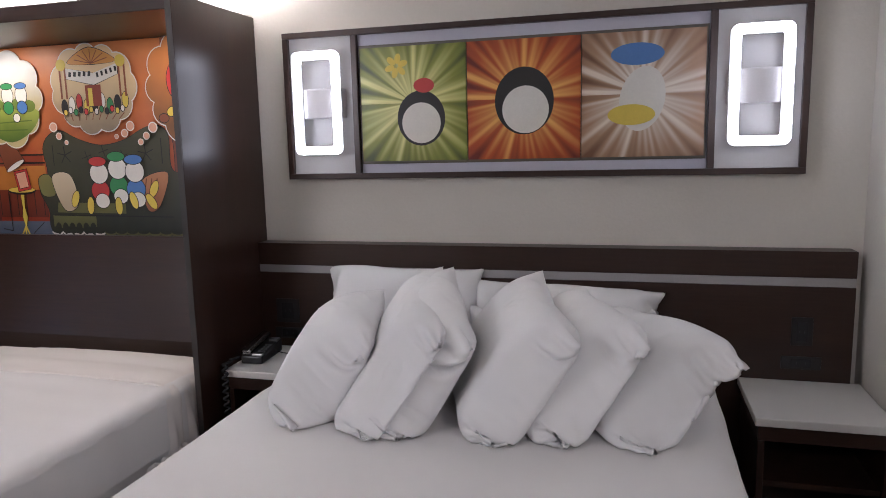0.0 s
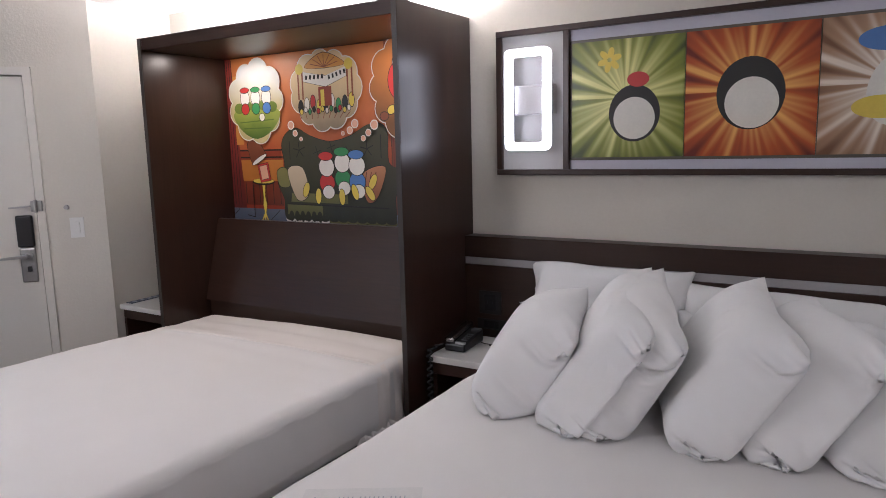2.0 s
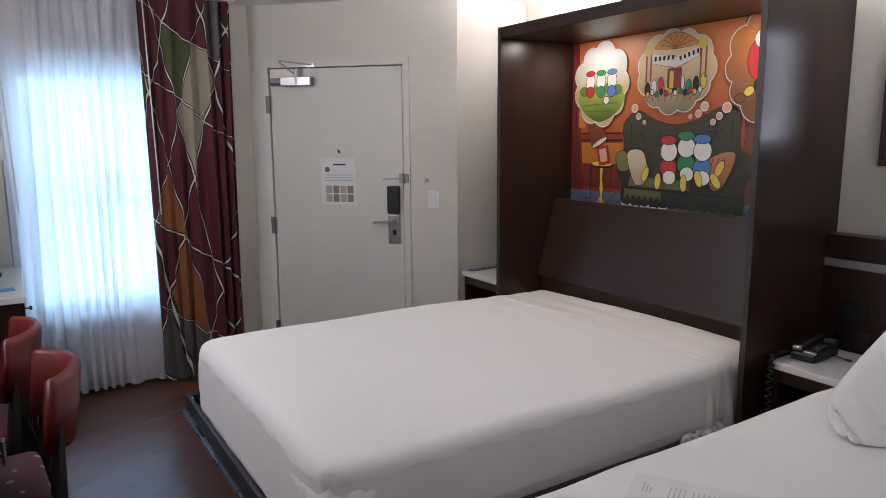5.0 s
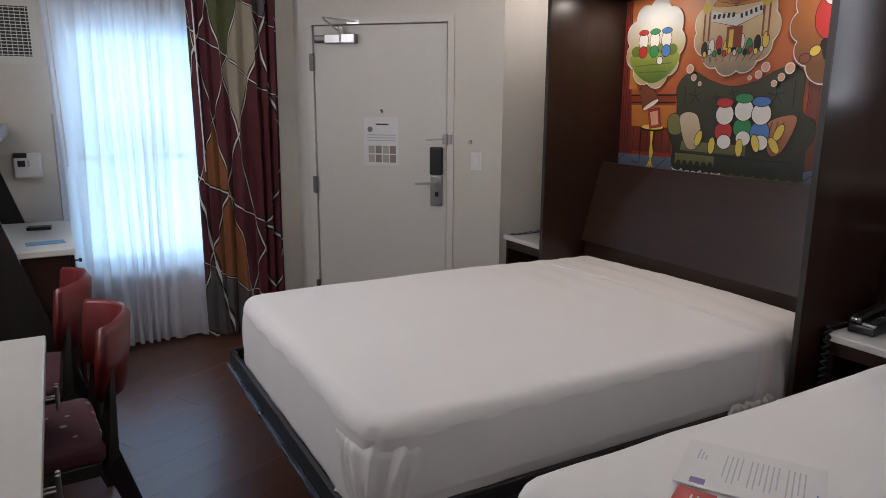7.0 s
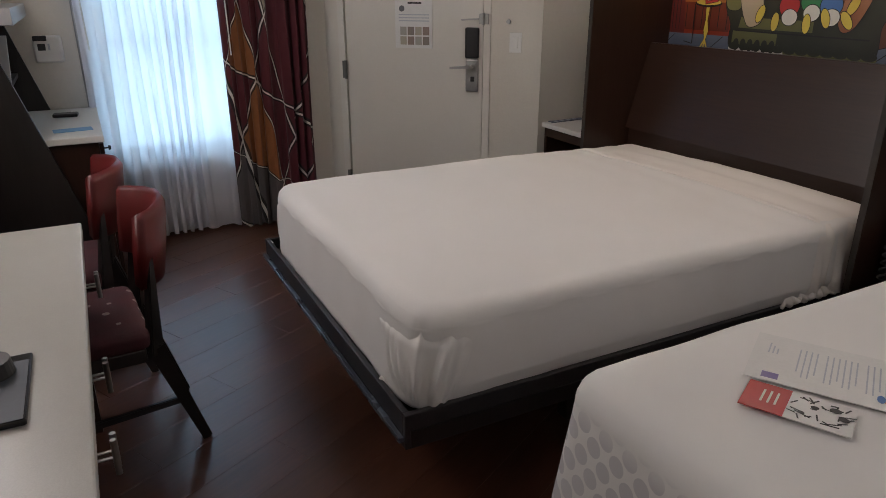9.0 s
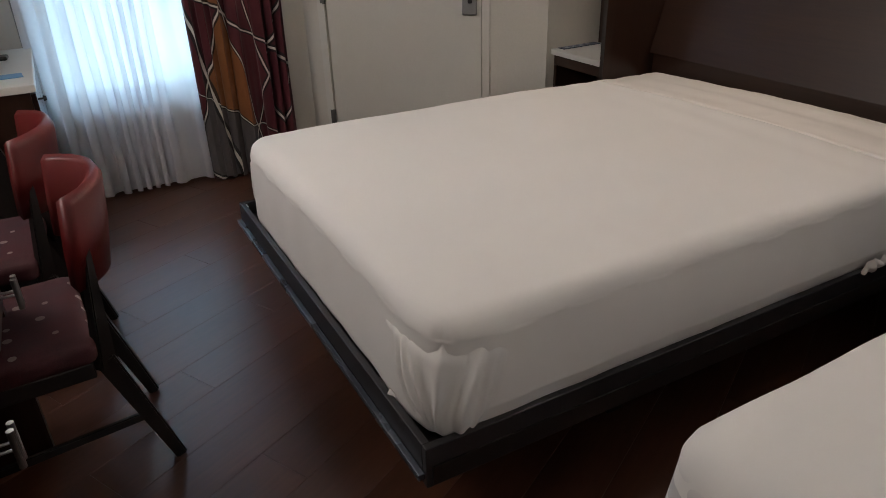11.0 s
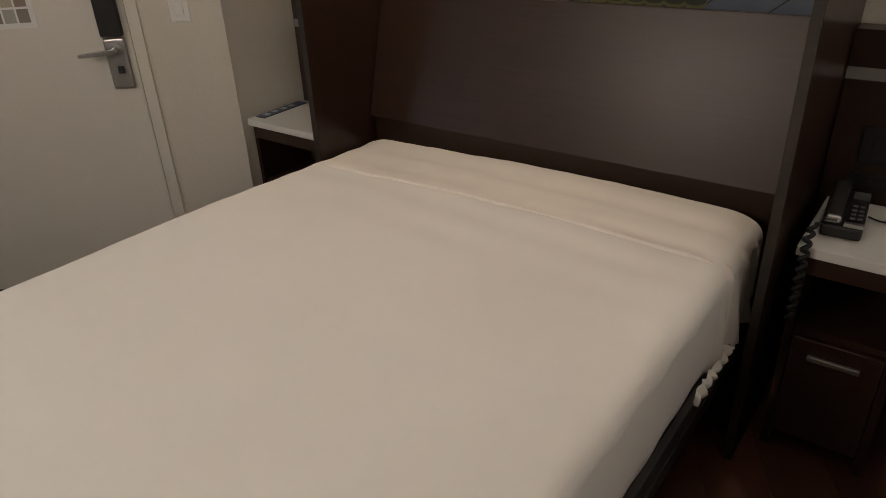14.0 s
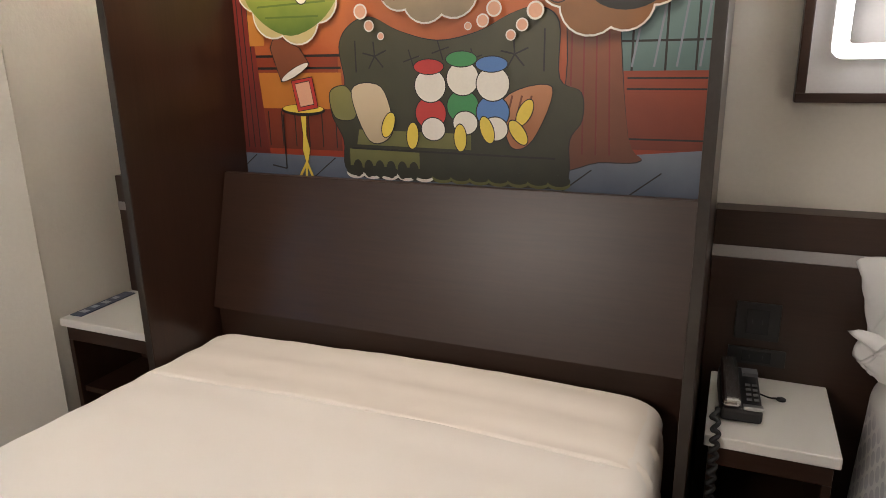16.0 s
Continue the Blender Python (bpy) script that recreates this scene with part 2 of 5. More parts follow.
for sx in (-0.55, 0.53):
    part("leg", box(sx - 0.03, sx + 0.03, -0.33, -0.27, 0, 0.285, 0.004), BLACKWOOD, bed2)

mat2 = thing("mattress", (-2.205, -1.32, 0.336), 0, "queen mattress in a taut white fitted sheet", "mattress")


def crown(x, y):
    """The soft rise of the mattress top, fuller towards the head, with faint ridges in the sheet."""
    full = max(0.0, 1 - (x / 0.74) ** 2) * (0.006 + 0.009 * max(0.0, min(1.0, (y + 0.2) / 0.9)))
    rip = 0.0022 * max(0.0, min(1.0, (y - 0.15) / 0.5)) * math.sin(y * 42 + 1.6 * math.sin(x * 3.1)) + 0.0016 * noise.noise(Vector((x * 3, y * 11, 2)))
    settle = 0.020 * max(0.0, min(1.0, (y - 0.2) / 0.7)) * max(0.0, min(1.0, (0.25 - x) / 0.7))
    return full + rip - settle


def sheeted(w, l, h, r, gather):
    """A mattress under a fitted sheet: wider at the hem, gathered at the foot's corners."""
    bm = soft_box(w, l, h, r, 90, 0.006, 1.7)
    for v in bm.verts:
        if v.co.z > h * 0.5:
            v.co.z += crown(v.co.x, v.co.y)
        R = 0.15
        ex, ey = abs(v.co.x) - (w / 2 - R), -v.co.y - (l / 2 - R)
        if ex > 0 and ey > 0:
            reach = math.hypot(ex, ey)
            k = min(1.0, (0.4 * reach + 0.6 * max(ex, ey)) / reach)
            v.co.x = math.copysign(w / 2 - R + ex * k, v.co.x)
            v.co.y = -(l / 2 - R + ey * k)
        low = max(0.0, 1 - v.co.z / (h * 0.8))
        v.co.x *= 1 + 0.006 * low - 0.026 * max(0.0, 1 - v.co.z / 0.09)
        v.co.y -= 0.012 * low if v.co.y < 0 else 0
        side = max(abs(v.co.x) / (w / 2), -v.co.y / (l / 2))
        if side > 0.94 and v.co.z < h * 0.85:
            cx, cy = w / 2 - abs(v.co.x), v.co.y + l / 2
            near = math.exp(-((cx ** 2 + cy ** 2) / 0.13 ** 2)) * (0.25 + math.sin(math.pi * min(1, max(0, v.co.z / (h * 0.85)))))
            u = cx - cy
            k = (near * gather * (math.sin(u * 46 + v.co.z * 4) + 0.55 * math.sin(u * 103 + v.co.z * 11 + 1) + 0.3 * math.sin(u * 210)) + 0.002 * math.sin(v.co.y * 31 + v.co.x * 27)) * 0.8
            out = Vector((math.copysign(1, v.co.x) if abs(v.co.x) / (w / 2) > 0.94 else 0, -1 if -v.co.y / (l / 2) > 0.94 else 0, 0))
            v.co += out * k
        if v.co.z < 0.03:
            v.co.z += 0.004 * noise.noise(Vector((v.co.x * 9, v.co.y * 9, 0)))
    return bm


part("fitted_sheet", sheeted(1.525, 2.035, 0.326, 0.055, 0.0015), SHEET, mat2, smooth=True)


def gathered_corner(sx, w, l, h, a0, a1, depth, seed):
    """The sheet drawn together round a foot corner: folds that fan upwards from the low corner."""
    R = 0.15
    cx, cy, arc = w / 2 - R, -l / 2 + R, math.pi / 2 * R
    bm = bmesh.new()
    rows = []
    for k in range(141):
        a = a0 + (a1 - a0) * k / 140
        ends = min(1.0, (a - a0) / 0.05, (a1 - a) / 0.05)
        fold = sum(m * math.exp(-((a - c) / b) ** 2) for c, b, m in ((0.075, 0.020, 1.0), (0.030, 0.020, 0.30), (-0.015, 0.016, 0.55), (-0.070, 0.017, 0.45), (-0.11, 0.014, 0.5), (-0.165, 0.018, 0.3), (0.130, 0.018, 0.25)))
        fold += 0.05 * math.sin(a * 150 + seed)
        col = []
        for q in range(33):
            t = q / 32
            z = (h - 0.058) * (1 - t) + 0.035 * t
            sq = a * (1 - 0.62 * t) + 0.006 * math.sin(t * 5 + a * 30)
            g = sq / arc + 0.5
            if g < 0:
                p, n = Vector((cx + sq + arc / 2, cy - R, 0)), Vector((0, -1, 0))
            elif g > 1:
                p, n = Vector((cx + R, cy + sq - arc / 2, 0)), Vector((1, 0, 0))
            else:
                n = Vector((math.sin(g * math.pi / 2), -math.cos(g * math.pi / 2), 0))
                p = Vector((cx, cy, 0)) + n * R * (0.6 + 0.4 / max(n.x, -n.y))
            swell = depth * fold * ends * math.sin(math.pi * t * 0.90) ** (0.75 + 0.9 * (1 - ends) + (0.0 if a > 0.05 else 0.7))
            low = max(0.0, 1 - z / (h * 0.8))
            blend = min(1.0, t / 0.18)
            p += n * (0.007 + 0.006 * low - 0.014 * max(0.0, 1 - z / 0.09) + swell - 0.020 * (1 - blend * blend * (3 - 2 * blend)) - 0.012 * (1 - max(0.0, ends)))
            col.append(bm.verts.new((sx * p.x, p.y, z + 0.006 * fold * t)))
        rows.append(col)
    for r0, r1 in zip(rows, rows[1:]):
        for q in range(32):
            bm.faces.new((r0[q], r0[q + 1], r1[q + 1], r1[q]))
    return bm


part("corner_gather", gathered_corner(1, 1.525, 2.035, 0.326, -0.27, 0.20, 0.038, 1.0), SHEET, mat2, "sheet gathered in folds at the corner", smooth=True)
part("corner_gather", gathered_corner(-1, 1.525, 2.035, 0.326, -0.10, 0.10, 0.016, 4.0), SHEET, mat2, smooth=True)


def ruffle(p0, p1, out, z0, h, amp, waves, seed):
    """A loose gathered strip of cloth that runs from p0 to p1 at height z0."""
    p0, p1, out = Vector(p0), Vector(p1), Vector(out)
    bm = bmesh.new()
    n, rows = int(waves * 14), []
    for k in range(n + 1):
        s = k / n
        ends = math.sin(math.pi * min(1.0, max(0.0, s))) ** 0.4
        big = 0.35 + 0.65 * abs(noise.noise(Vector((s * waves * 0.45, seed, 0)))) * 2
        ph = s * waves * 2 * math.pi + 1.6 * noise.noise(Vector((s * waves * 0.6, seed, 4)))
        col = []
        for q in range(6):
            t = q / 5
            swing = amp * big * math.sin(ph + t * 1.3) * (0.3 + 0.7 * t)
            belly = amp * 0.9 * math.sin(math.pi * t)
            z = z0 + h * ends * big * (1 - t) + 0.35 * amp * math.cos(ph * 0.5 + seed)
            c = p0.lerp(p1, s) + out * (swing * ends + belly + 0.004) + (p1 - p0).normalized() * 0.4 * swing * math.cos(ph)
            col.append(bm.verts.new((c.x, c.y, z)))
        rows.append(col)
    for r0, r1 in zip(rows, rows[1:]):
        for q in range(5):
            bm.faces.new((r0[q], r0[q + 1], r1[q + 1], r1[q]))
    return bm


# loose hem of the sheet above the rim
part("hem_ruffle", ruffle((0.46, -1.030, 0), (0.62, -1.030, 0), (0, -1, 0), 0.028, 0.040, 0.010, 5, 3.0), FOLDSHEET, mat2, smooth=True)
part("hem_ruffle", ruffle((-0.79, -1.030, 0), (-0.70, -1.030, 0), (0, -1, 0), 0.028, 0.050, 0.012, 4, 6.0), FOLDSHEET, mat2, smooth=True)
# turned-over band at the head
fold = soft_box(1.475, 0.34, 0.016, 0.007, 70, 0.003, 6.0, 3)
for v in fold.verts:
    x = abs(v.co.x)
    v.co.z += 0.319 - 3.0 * max(0, x - 0.66) ** 2 + crown(v.co.x, v.co.y + 0.815) + 0.004 * noise.noise(Vector((v.co.x * 2.5, v.co.y * 16, 8)))
part("sheet_fold", moved(fold, pose(0, 0.815, 0)), FOLDSHEET, mat2, "folded-over sheet band at the head", smooth=True)
part("gathered_hem", ruffle((0.768, 0.44, 0), (0.768, 0.76, 0), (1, 0, 0), 0.044, 0.062, 0.017, 8, 5.0), FOLDSHEET, mat2, "bunched loose sheet corner", smooth=True)


def overhang(ya, yb, x0, top, low, seed):
    """The folded band's end, hanging down the mattress side in loose creases."""
    bm = bmesh.new()
    rows = []
    for k in range(61):
        s = k / 60
        y = ya + (yb - ya) * s
        col = []
        for q in range(17):
            t = q / 16
            bend = min(1.0, t / 0.22)
            crease = 0.014 * t ** 0.6 * (math.sin(s * 17 + 2.2 * t + seed) + 0.6 * math.sin(s * 37 - 3 * t + seed))
            crease *= min(1.0, 0.25 + 1.6 * s)
            x = x0 + 0.055 * math.sin(bend * math.pi / 2) + crease + 0.004 * t - 0.016 * max(0.0, 1 - s / 0.15)
            z = top - 0.055 * (1 - math.cos(bend * math.pi / 2)) - max(0.0, t - 0.22) / 0.78 * (top - 0.055 - low)
            col.append(bm.verts.new((x, y + 0.02 * t * (s - 0.7), z + 0.004 * noise.noise(Vector((s * 9, t * 4, seed))))))
        rows.append(col)
    for r0, r1 in zip(rows, rows[1:]):
        for q in range(16):
            bm.faces.new((r0[q], r0[q + 1], r1[q + 1], r1[q]))
    return bm


part("sheet_overhang", overhang(0.56, 0.90, 0.709, 0.322, 0.050, 2.0), FOLDSHEET, mat2, "creased end of the folded sheet", smooth=True)

# ---- bed with pillows ----
bed1 = thing("bed", (-0.19, -1.16, 0), 0, "queen bed with a white sheet tucked over it", "bed")
part("base", box(-0.72, 0.72, -1.0, 1.05, 0.0, 0.36, 0.01), BLACKWOOD, bed1)
top = soft_box(1.53, 2.14, 0.46, 0.075, 60, 0.009, 1.9, 7)
for v in top.verts:
    low = max(0.0, 1 - v.co.z / 0.38)
    if v.co.y < -1.0:
        v.co.y -= 0.035 * low + 0.006 * low * math.sin(v.co.x * 26)
    v.co.x *= 1 + 0.025 * low
    v.co += Vector((0.006 * low * math.sin(v.co.y * 23 + v.co.z * 6), 0, 0)) * (1 if v.co.x > 0 else -1)
part("sheeted_mattress", moved(top, pose(0, 0, 0.305)), BEDSHEET, bed1, smooth=True)

# ---- headboard along the wall ----
hb = thing("headboard", (-0.138, 0, 0), 0, "long espresso headboard with a satin silver stripe", "headboard")
h2 = (1.090 + 1.366) / 2
part("upper_band", box(-h2, h2, -0.092, -0.002, 1.052, 1.152, 0.002), WOODH, hb)
part("stripe", box(-h2, h2, -0.087, -0.002, 1.018, 1.051), SILVER, hb, "satin silver metal stripe")
part("lower_panel", box(-h2, h2, -0.092, -0.002, 0.0, 1.017, 0.002), WOODH, hb)

# printed dots that show through the hanging foot of the sheet
nt = BEDSHEET.node_tree
N, L = nt.nodes, nt.links
geo = N.new("ShaderNodeTexCoord")
sep = N.new("ShaderNodeSeparateXYZ")
L.new(geo.outputs["Object"], sep.inputs[0])
run = N.new("ShaderNodeMath")
L.new(sep.outputs["X"], run.inputs[0])
L.new(sep.outputs["Y"], run.inputs[1])
grid_ = N.new("ShaderNodeCombineXYZ")
L.new(run.outputs[0], grid_.inputs[0])
L.new(sep.outputs["Z"], grid_.inputs[1])
tilt_ = N.new("ShaderNodeMapping")
tilt_.inputs["Rotation"].default_value = (0, 0, radians(45))
L.new(grid_.outputs[0], tilt_.inputs[0])
vor = N.new("ShaderNodeTexVoronoi")
vor.voronoi_dimensions = "2D"
vor.inputs["Scale"].default_value, vor.inputs["Randomness"].default_value = 21, 0.04
L.new(tilt_.outputs[0], vor.inputs["Vector"])
dots = N.new("ShaderNodeMath")
dots.operation = "LESS_THAN"
L.new(vor.outputs["Distance"], dots.inputs[0])
dots.inputs[1].default_value = 0.42
below = N.new("ShaderNodeMapRange")
below.inputs["From Min"].default_value, below.inputs["From Max"].default_value = 0.66, 0.70
below.inputs["To Min"].default_value, below.inputs["To Max"].default_value = 1, 0
L.new(sep.outputs["Z"], below.inputs[0])
both = N.new("ShaderNodeMath")
both.operation = "MULTIPLY"
L.new(dots.outputs[0], both.inputs[0])
L.new(below.outputs[0], both.inputs[1])
mixc = N.new("ShaderNodeMix")
mixc.data_type = "RGBA"
old = N["Principled BSDF"].inputs["Base Color"].links[0].from_socket
L.new(both.outputs[0], mixc.inputs[0])
L.new(old, mixc.inputs[6])
mixc.inputs[7].default_value = (0.60, 0.58, 0.59, 1)
L.new(mixc.outputs[2], N["Principled BSDF"].inputs["Base Color"])


# ---- pillows ----
def stuffed(l, w, t, seed, down, rise, hem=0.075, nu=60, nv=44, steps=110):
    """Two rectangles of cloth sewn along their rim and blown up between two neighbours, resting on the bed.
    down: the direction of gravity in the pillow's own axes; rise: its centre's height over the bed."""
    rng = np.random.RandomState(seed)
    u, v = np.meshgrid(np.linspace(-1, 1, nu + 1), np.linspace(-1, 1, nv + 1), indexing="ij")
    P = np.zeros((2, nu + 1, nv + 1, 3))
    P[..., 0], P[..., 1] = u * l / 2, v * w / 2
    puff = (1 - u ** 4) * (1 - v ** 4)
    ph = rng.uniform(0, 6.28, 6)
    lump = sum(np.sin(u * (3 + 2 * k) + ph[k]) * np.cos(v * (2 + 2 * k) + ph[k + 3]) for k in range(3))
    P[0, ..., 2], P[1, ..., 2] = puff * 0.04 + puff * 0.01 * lump, -puff * 0.04 + puff * 0.01 * lump
    P += rng.normal(0, 0.0020, P.shape)
    du, dv = l / nu, w / nv
    dd = (du * du + dv * dv) ** 0.5
    full = np.clip((u + 1 - 2 * hem / l) / 0.1, 0, 1) * (1 + 0.25 * lump)
    rim = np.zeros((nu + 1, nv + 1), bool)
    rim[0], rim[-1], rim[:, 0], rim[:, -1] = True, True, True, True
    Q = P.copy()
    down = np.array(down, float)

    def hold(a, b, rest, pull, push):
        d = P[b] - P[a]
        n = np.sqrt((d * d).sum(-1, keepdims=True)) + 1e-9
        k = np.where(n > rest, pull, push) * 0.5 * (n - rest) / n
        P[a] += d * k
        P[b] -= d * k

    def pairs(si, sj):
        out = []
        A = slice(None)
        for o in (0, 1):
            if sj == 0:
                ia = slice(o * si, nu + 1 - si, 2 * si)
                m = len(range(*ia.indices(nu + 1)))
                ib = slice(o * si + si, o * si + si + (m - 1) * 2 * si + 1, 2 * si)
                out.append(((A, ia, A), (A, ib, A)))
            elif si == 0:
                ja = slice(o * sj, nv + 1 - sj, 2 * sj)
                m = len(range(*ja.indices(nv + 1)))
                jb = slice(o * sj + sj, o * sj + sj + (m - 1) * 2 * sj + 1, 2 * sj)
                out.append(((A, A, ja), (A, A, jb)))
            else:
                ia = slice(o, nu, 2)
                m = len(range(*ia.indices(nu + 1)))
                ib = slice(o + 1, o + 1 + (m - 1) * 2 + 1, 2)
                if sj > 0:
                    out.append(((A, ia, slice(0, nv)), (A, ib, slice(1, nv + 1))))
                else:
                    out.append(((A, ia, slice(1, nv + 1)), (A, ib, slice(0, nv))))
        return out

    sets = [(pairs(1, 0), du, 1.0, 1.0), (pairs(0, 1), dv, 1.0, 1.0), (pairs(1, 1), dd, 0.35, 0.08), (pairs(1, -1), dd, 0.35, 0.08)]
    for step in range(steps):
        gu = np.gradient(P, axis=1)
        gv = np.gradient(P, axis=2)
        nr = np.cross(gu, gv)
        nr /= np.sqrt((nr * nr).sum(-1, keepdims=True)) + 1e-9
        nr[1] *= -1
        V = (P - Q) * 0.90
        Q = P.copy()
        P += V + nr * (full * 0.0012)[None, ..., None] + down * 0.00035
        for it in range(8):
            for prs, rest, pull, push in sets:
                for a, b in prs:
                    hold(a, b, rest, pull, push)
            m = P.mean(0)
            P[0][rim], P[1][rim] = m[rim], m[rim]
        z = P[..., 2]
        P[..., 2] = np.where(abs(z) > t / 2, np.sign(z) * (t / 2 + (abs(z) - t / 2) * 0.72), z)
        under = (P * down).sum(-1) - rise
        P -= down * np.maximum(under, 0)[..., None]
        P[..., :2] -= P[..., :2].mean((0, 1, 2)) * 0.2
    return P


def pillow_mesh(l, w, t, seed, down, rise):
    P = stuffed(l, w, t, seed, down, rise)
    bm = bmesh.new()
    nu, nv = P.shape[1] - 1, P.shape[2] - 1
    grid = {}
    for k, i, j in np.ndindex(*P.shape[:3]):
        edge = i in (0, nu) or j in (0, nv)
        grid[k, i, j] = grid[0, i, j] if edge and k else bm.verts.new(P[k, i, j])
    for k, i, j in np.ndindex(2, nu, nv):
        q = [grid[k, i, j], grid[k, i + 1, j], grid[k, i + 1, j + 1], grid[k, i, j + 1]]
        bm.faces.new(q if k == 0 else q[::-1])
    bmesh.ops.smooth_vert(bm, verts=bm.verts, factor=0.12, use_axis_x=True, use_axis_y=True, use_axis_z=True)
    return bm


BED_TOP = 0.765


def pillow(centre, along, across, l, w, t, seed, label):
    a, c = Vector(along).normalized(), Vector(across)
    c = (c - a * c.dot(a)).normalized()
    n = a.cross(c)
    ob = part("pillow", pillow_mesh(l, w, t, seed, (-a.z, -c.z, -n.z), Vector(centre).z - BED_TOP), PILLOW, None, label, True, category="pillow")
    ob.matrix_world = Matrix.Translation(centre) @ Matrix((a, c, n)).transposed().to_4x4()
    ob["group"] = "pillows heaped on the bed"
    return ob


# foot of each standing pillow on the bed, its width and thickness
FAN = [(-0.705, -1.13, 0.47, 0.22), (-0.510, -1.15, 0.50, 0.13), (-0.405, -1.15, 0.50, 0.20), (-0.140, -1.13, 0.50, 0.18), (0.040, -1.09, 0.49, 0.16), (0.235, -1.09, 0.55, 0.17)]
for i, (fx, fy, w, t) in enumerate(FAN):
    a = Vector((-0.30, 0.93, (-0.10, 0.02, 0.03, 0.02, -0.06)[i])) if i < 5 else Vector((-0.45, 0.85, -0.06))
    c = Vector(((0.42, 0.54, 0.46, 0.50, 0.52)[i], 0.16, 0.84)) if i < 5 else Vector((0.76, 0.30, 0.70))
    a = (a.normalized() + Vector((0.05 * math.sin(i * 2.3), 0, 0.02 * math.sin(i * 1.7 + 1)))).normalized()
    c = (c - a * c.dot(a)).normalized()
    mid = Vector((fx + 0.02, fy - 0.035, 0.732)) + a * 0.31 + c * w * 0.47
    pillow(mid, a, c, 0.74, w, t, i * 3 + 1, "plump white pillow standing on edge, leaning on its neighbour")
pillow((-0.67, -0.20, 0.905), (1, 0, 0.0), (0, 0.34, 0.94), 0.72, 0.50, 0.15, 31, "white pillow propped against the headboard")
pillow((0.03, -0.20, 0.890), (-1, 0, 0.05), (0, 0.34, 0.94), 0.78, 0.48, 0.15, 47, "white pillow propped against the headboard")


# ---- nightstands ----
def nightstand(x0, x1, y0, y1, z, drawer, label):
    t = thing("nightstand", ((x0 + x1) / 2, (y0 + y1) / 2, 0), 0, label, "nightstand", "nightstands")
    w, d = (x1 - x0) / 2, (y1 - y0) / 2
    part("top", box(-w, w, -d, d, z - 0.03, z, 0.004), QUARTZ, t, "white quartz top")
    part("rail", box(-w + 0.012, w - 0.012, -d + 0.015, d - 0.01, z - 0.085, z - 0.031, 0.002), WOODH, t)
    part("side_panel", box(-w + 0.012, -w + 0.034, -d + 0.015, d - 0.01, 0, z - 0.086, 0.002), WOOD, t)
    part("side_panel", box(w - 0.034, w - 0.012, -d + 0.015, d - 0.01, 0, z - 0.086, 0.002), WOOD, t)
    part("back_panel", box(-w + 0.035, w - 0.035, d - 0.03, d - 0.012, 0.02, z - 0.088), WOOD, t)
    part("shelf", box(-w + 0.035, w - 0.035, -d + 0.03, d - 0.032, 0.40, 0.42), WOODH, t)
    if drawer:
        dr = part("drawer", box(-w + 0.036, w - 0.036, -d + 0.018, d - 0.04, 0.06, 0.395, 0.003), WOODH, t)
        part("pull", box(-0.065, 0.065, -d + 0.004, -d + 0.017, 0.335, 0.352, 0.003), STEEL, dr, "flat satin steel pull")
    else:
        part("shelf", box(-w + 0.035, w - 0.035, -d + 0.03, d - 0.032, 0.05, 0.07), WOODH, t)
    return t


nightstand(-3.495, -3.008, -0.515, -0.187, 0.692, False, "dark open nightstand with white top beside the wall bed")
nightstand(-1.338, -1.042, -0.478, -0.100, 0.675, True, "dark nightstand with white top between the beds")
nightstand(0.695, 1.122, -0.512, -0.095, 0.652, False, "dark open nightstand with white top by the side wall")
# headboard end seen past the wall bed
part("niche_panel", box(-3.498, -3.008, -0.185, -0.002, 0.0, 1.15, 0.002), WOODH, None, "narrow espresso headboard end beside the wall bed", category="headboard")
part("niche_stripe", box(-3.497, -3.009, -0.189, -0.1855, 1.018, 1.05), SILVER, bpy.data.objects["niche_panel"])

# leaflet on the entry nightstand
lf = thing("leaflet", (-3.46, -0.35, 0.693), 3, "dark blue folded leaflet lying on the nightstand", "leaflet")
NAVY = mat("navy_print", (0.03, 0.045, 0.10), 0.35, vary=0.5, scale=30, fine=90, bump=0)
GREYINK = mat("grey_ink", (0.45, 0.47, 0.52), 0.6, vary=0.1, bump=0)
part("sheet", box(-0.026, 0.026, -0.13, 0.13, 0, 0.003), NAVY, lf)
for k in range(4):
    part("print_bar", box(-0.018, 0.012 - 0.006 * (k % 2), -0.10 + k * 0.05, -0.075 + k * 0.05, 0.003, 0.0034), GREYINK, lf)


# ---- telephone ----
ph = thing("telephone", (-1.262, -0.285, 0.676), 4, "black desk telephone with a silver handset", "telephone")
bm = box(-0.052, 0.046, -0.105, 0.10, 0, 0.036, 0.008)
for v in bm.verts:
    if v.co.z > 0.02:
        v.co.z += (v.co.y + 0.1) * 0.13
part("base", bm, BLACK, ph, smooth=False)
hs = box(-0.05, -0.006, -0.108, 0.105, 0.033, 0.058, 0.01, 3)
for v in hs.verts:
    v.co.z += (v.co.y + 0.1) * 0.13 + 0.006 * (abs(v.co.y) / 0.1) ** 2
part("handset", hs, mat("polished_silver", (0.50, 0.49, 0.48), 0.25, metal=1.0, vary=0.05, fine=150, bump=0.01), ph, "satin silver handset")
part("front_bar", moved(box(0.0, 0.046, -0.106, -0.088, 0.036, 0.046, 0.002), pose(0, 0, 0)), STEEL, ph)
GREY = mat("grey_key", (0.12, 0.12, 0.125), 0.5, vary=0.05, bump=0)
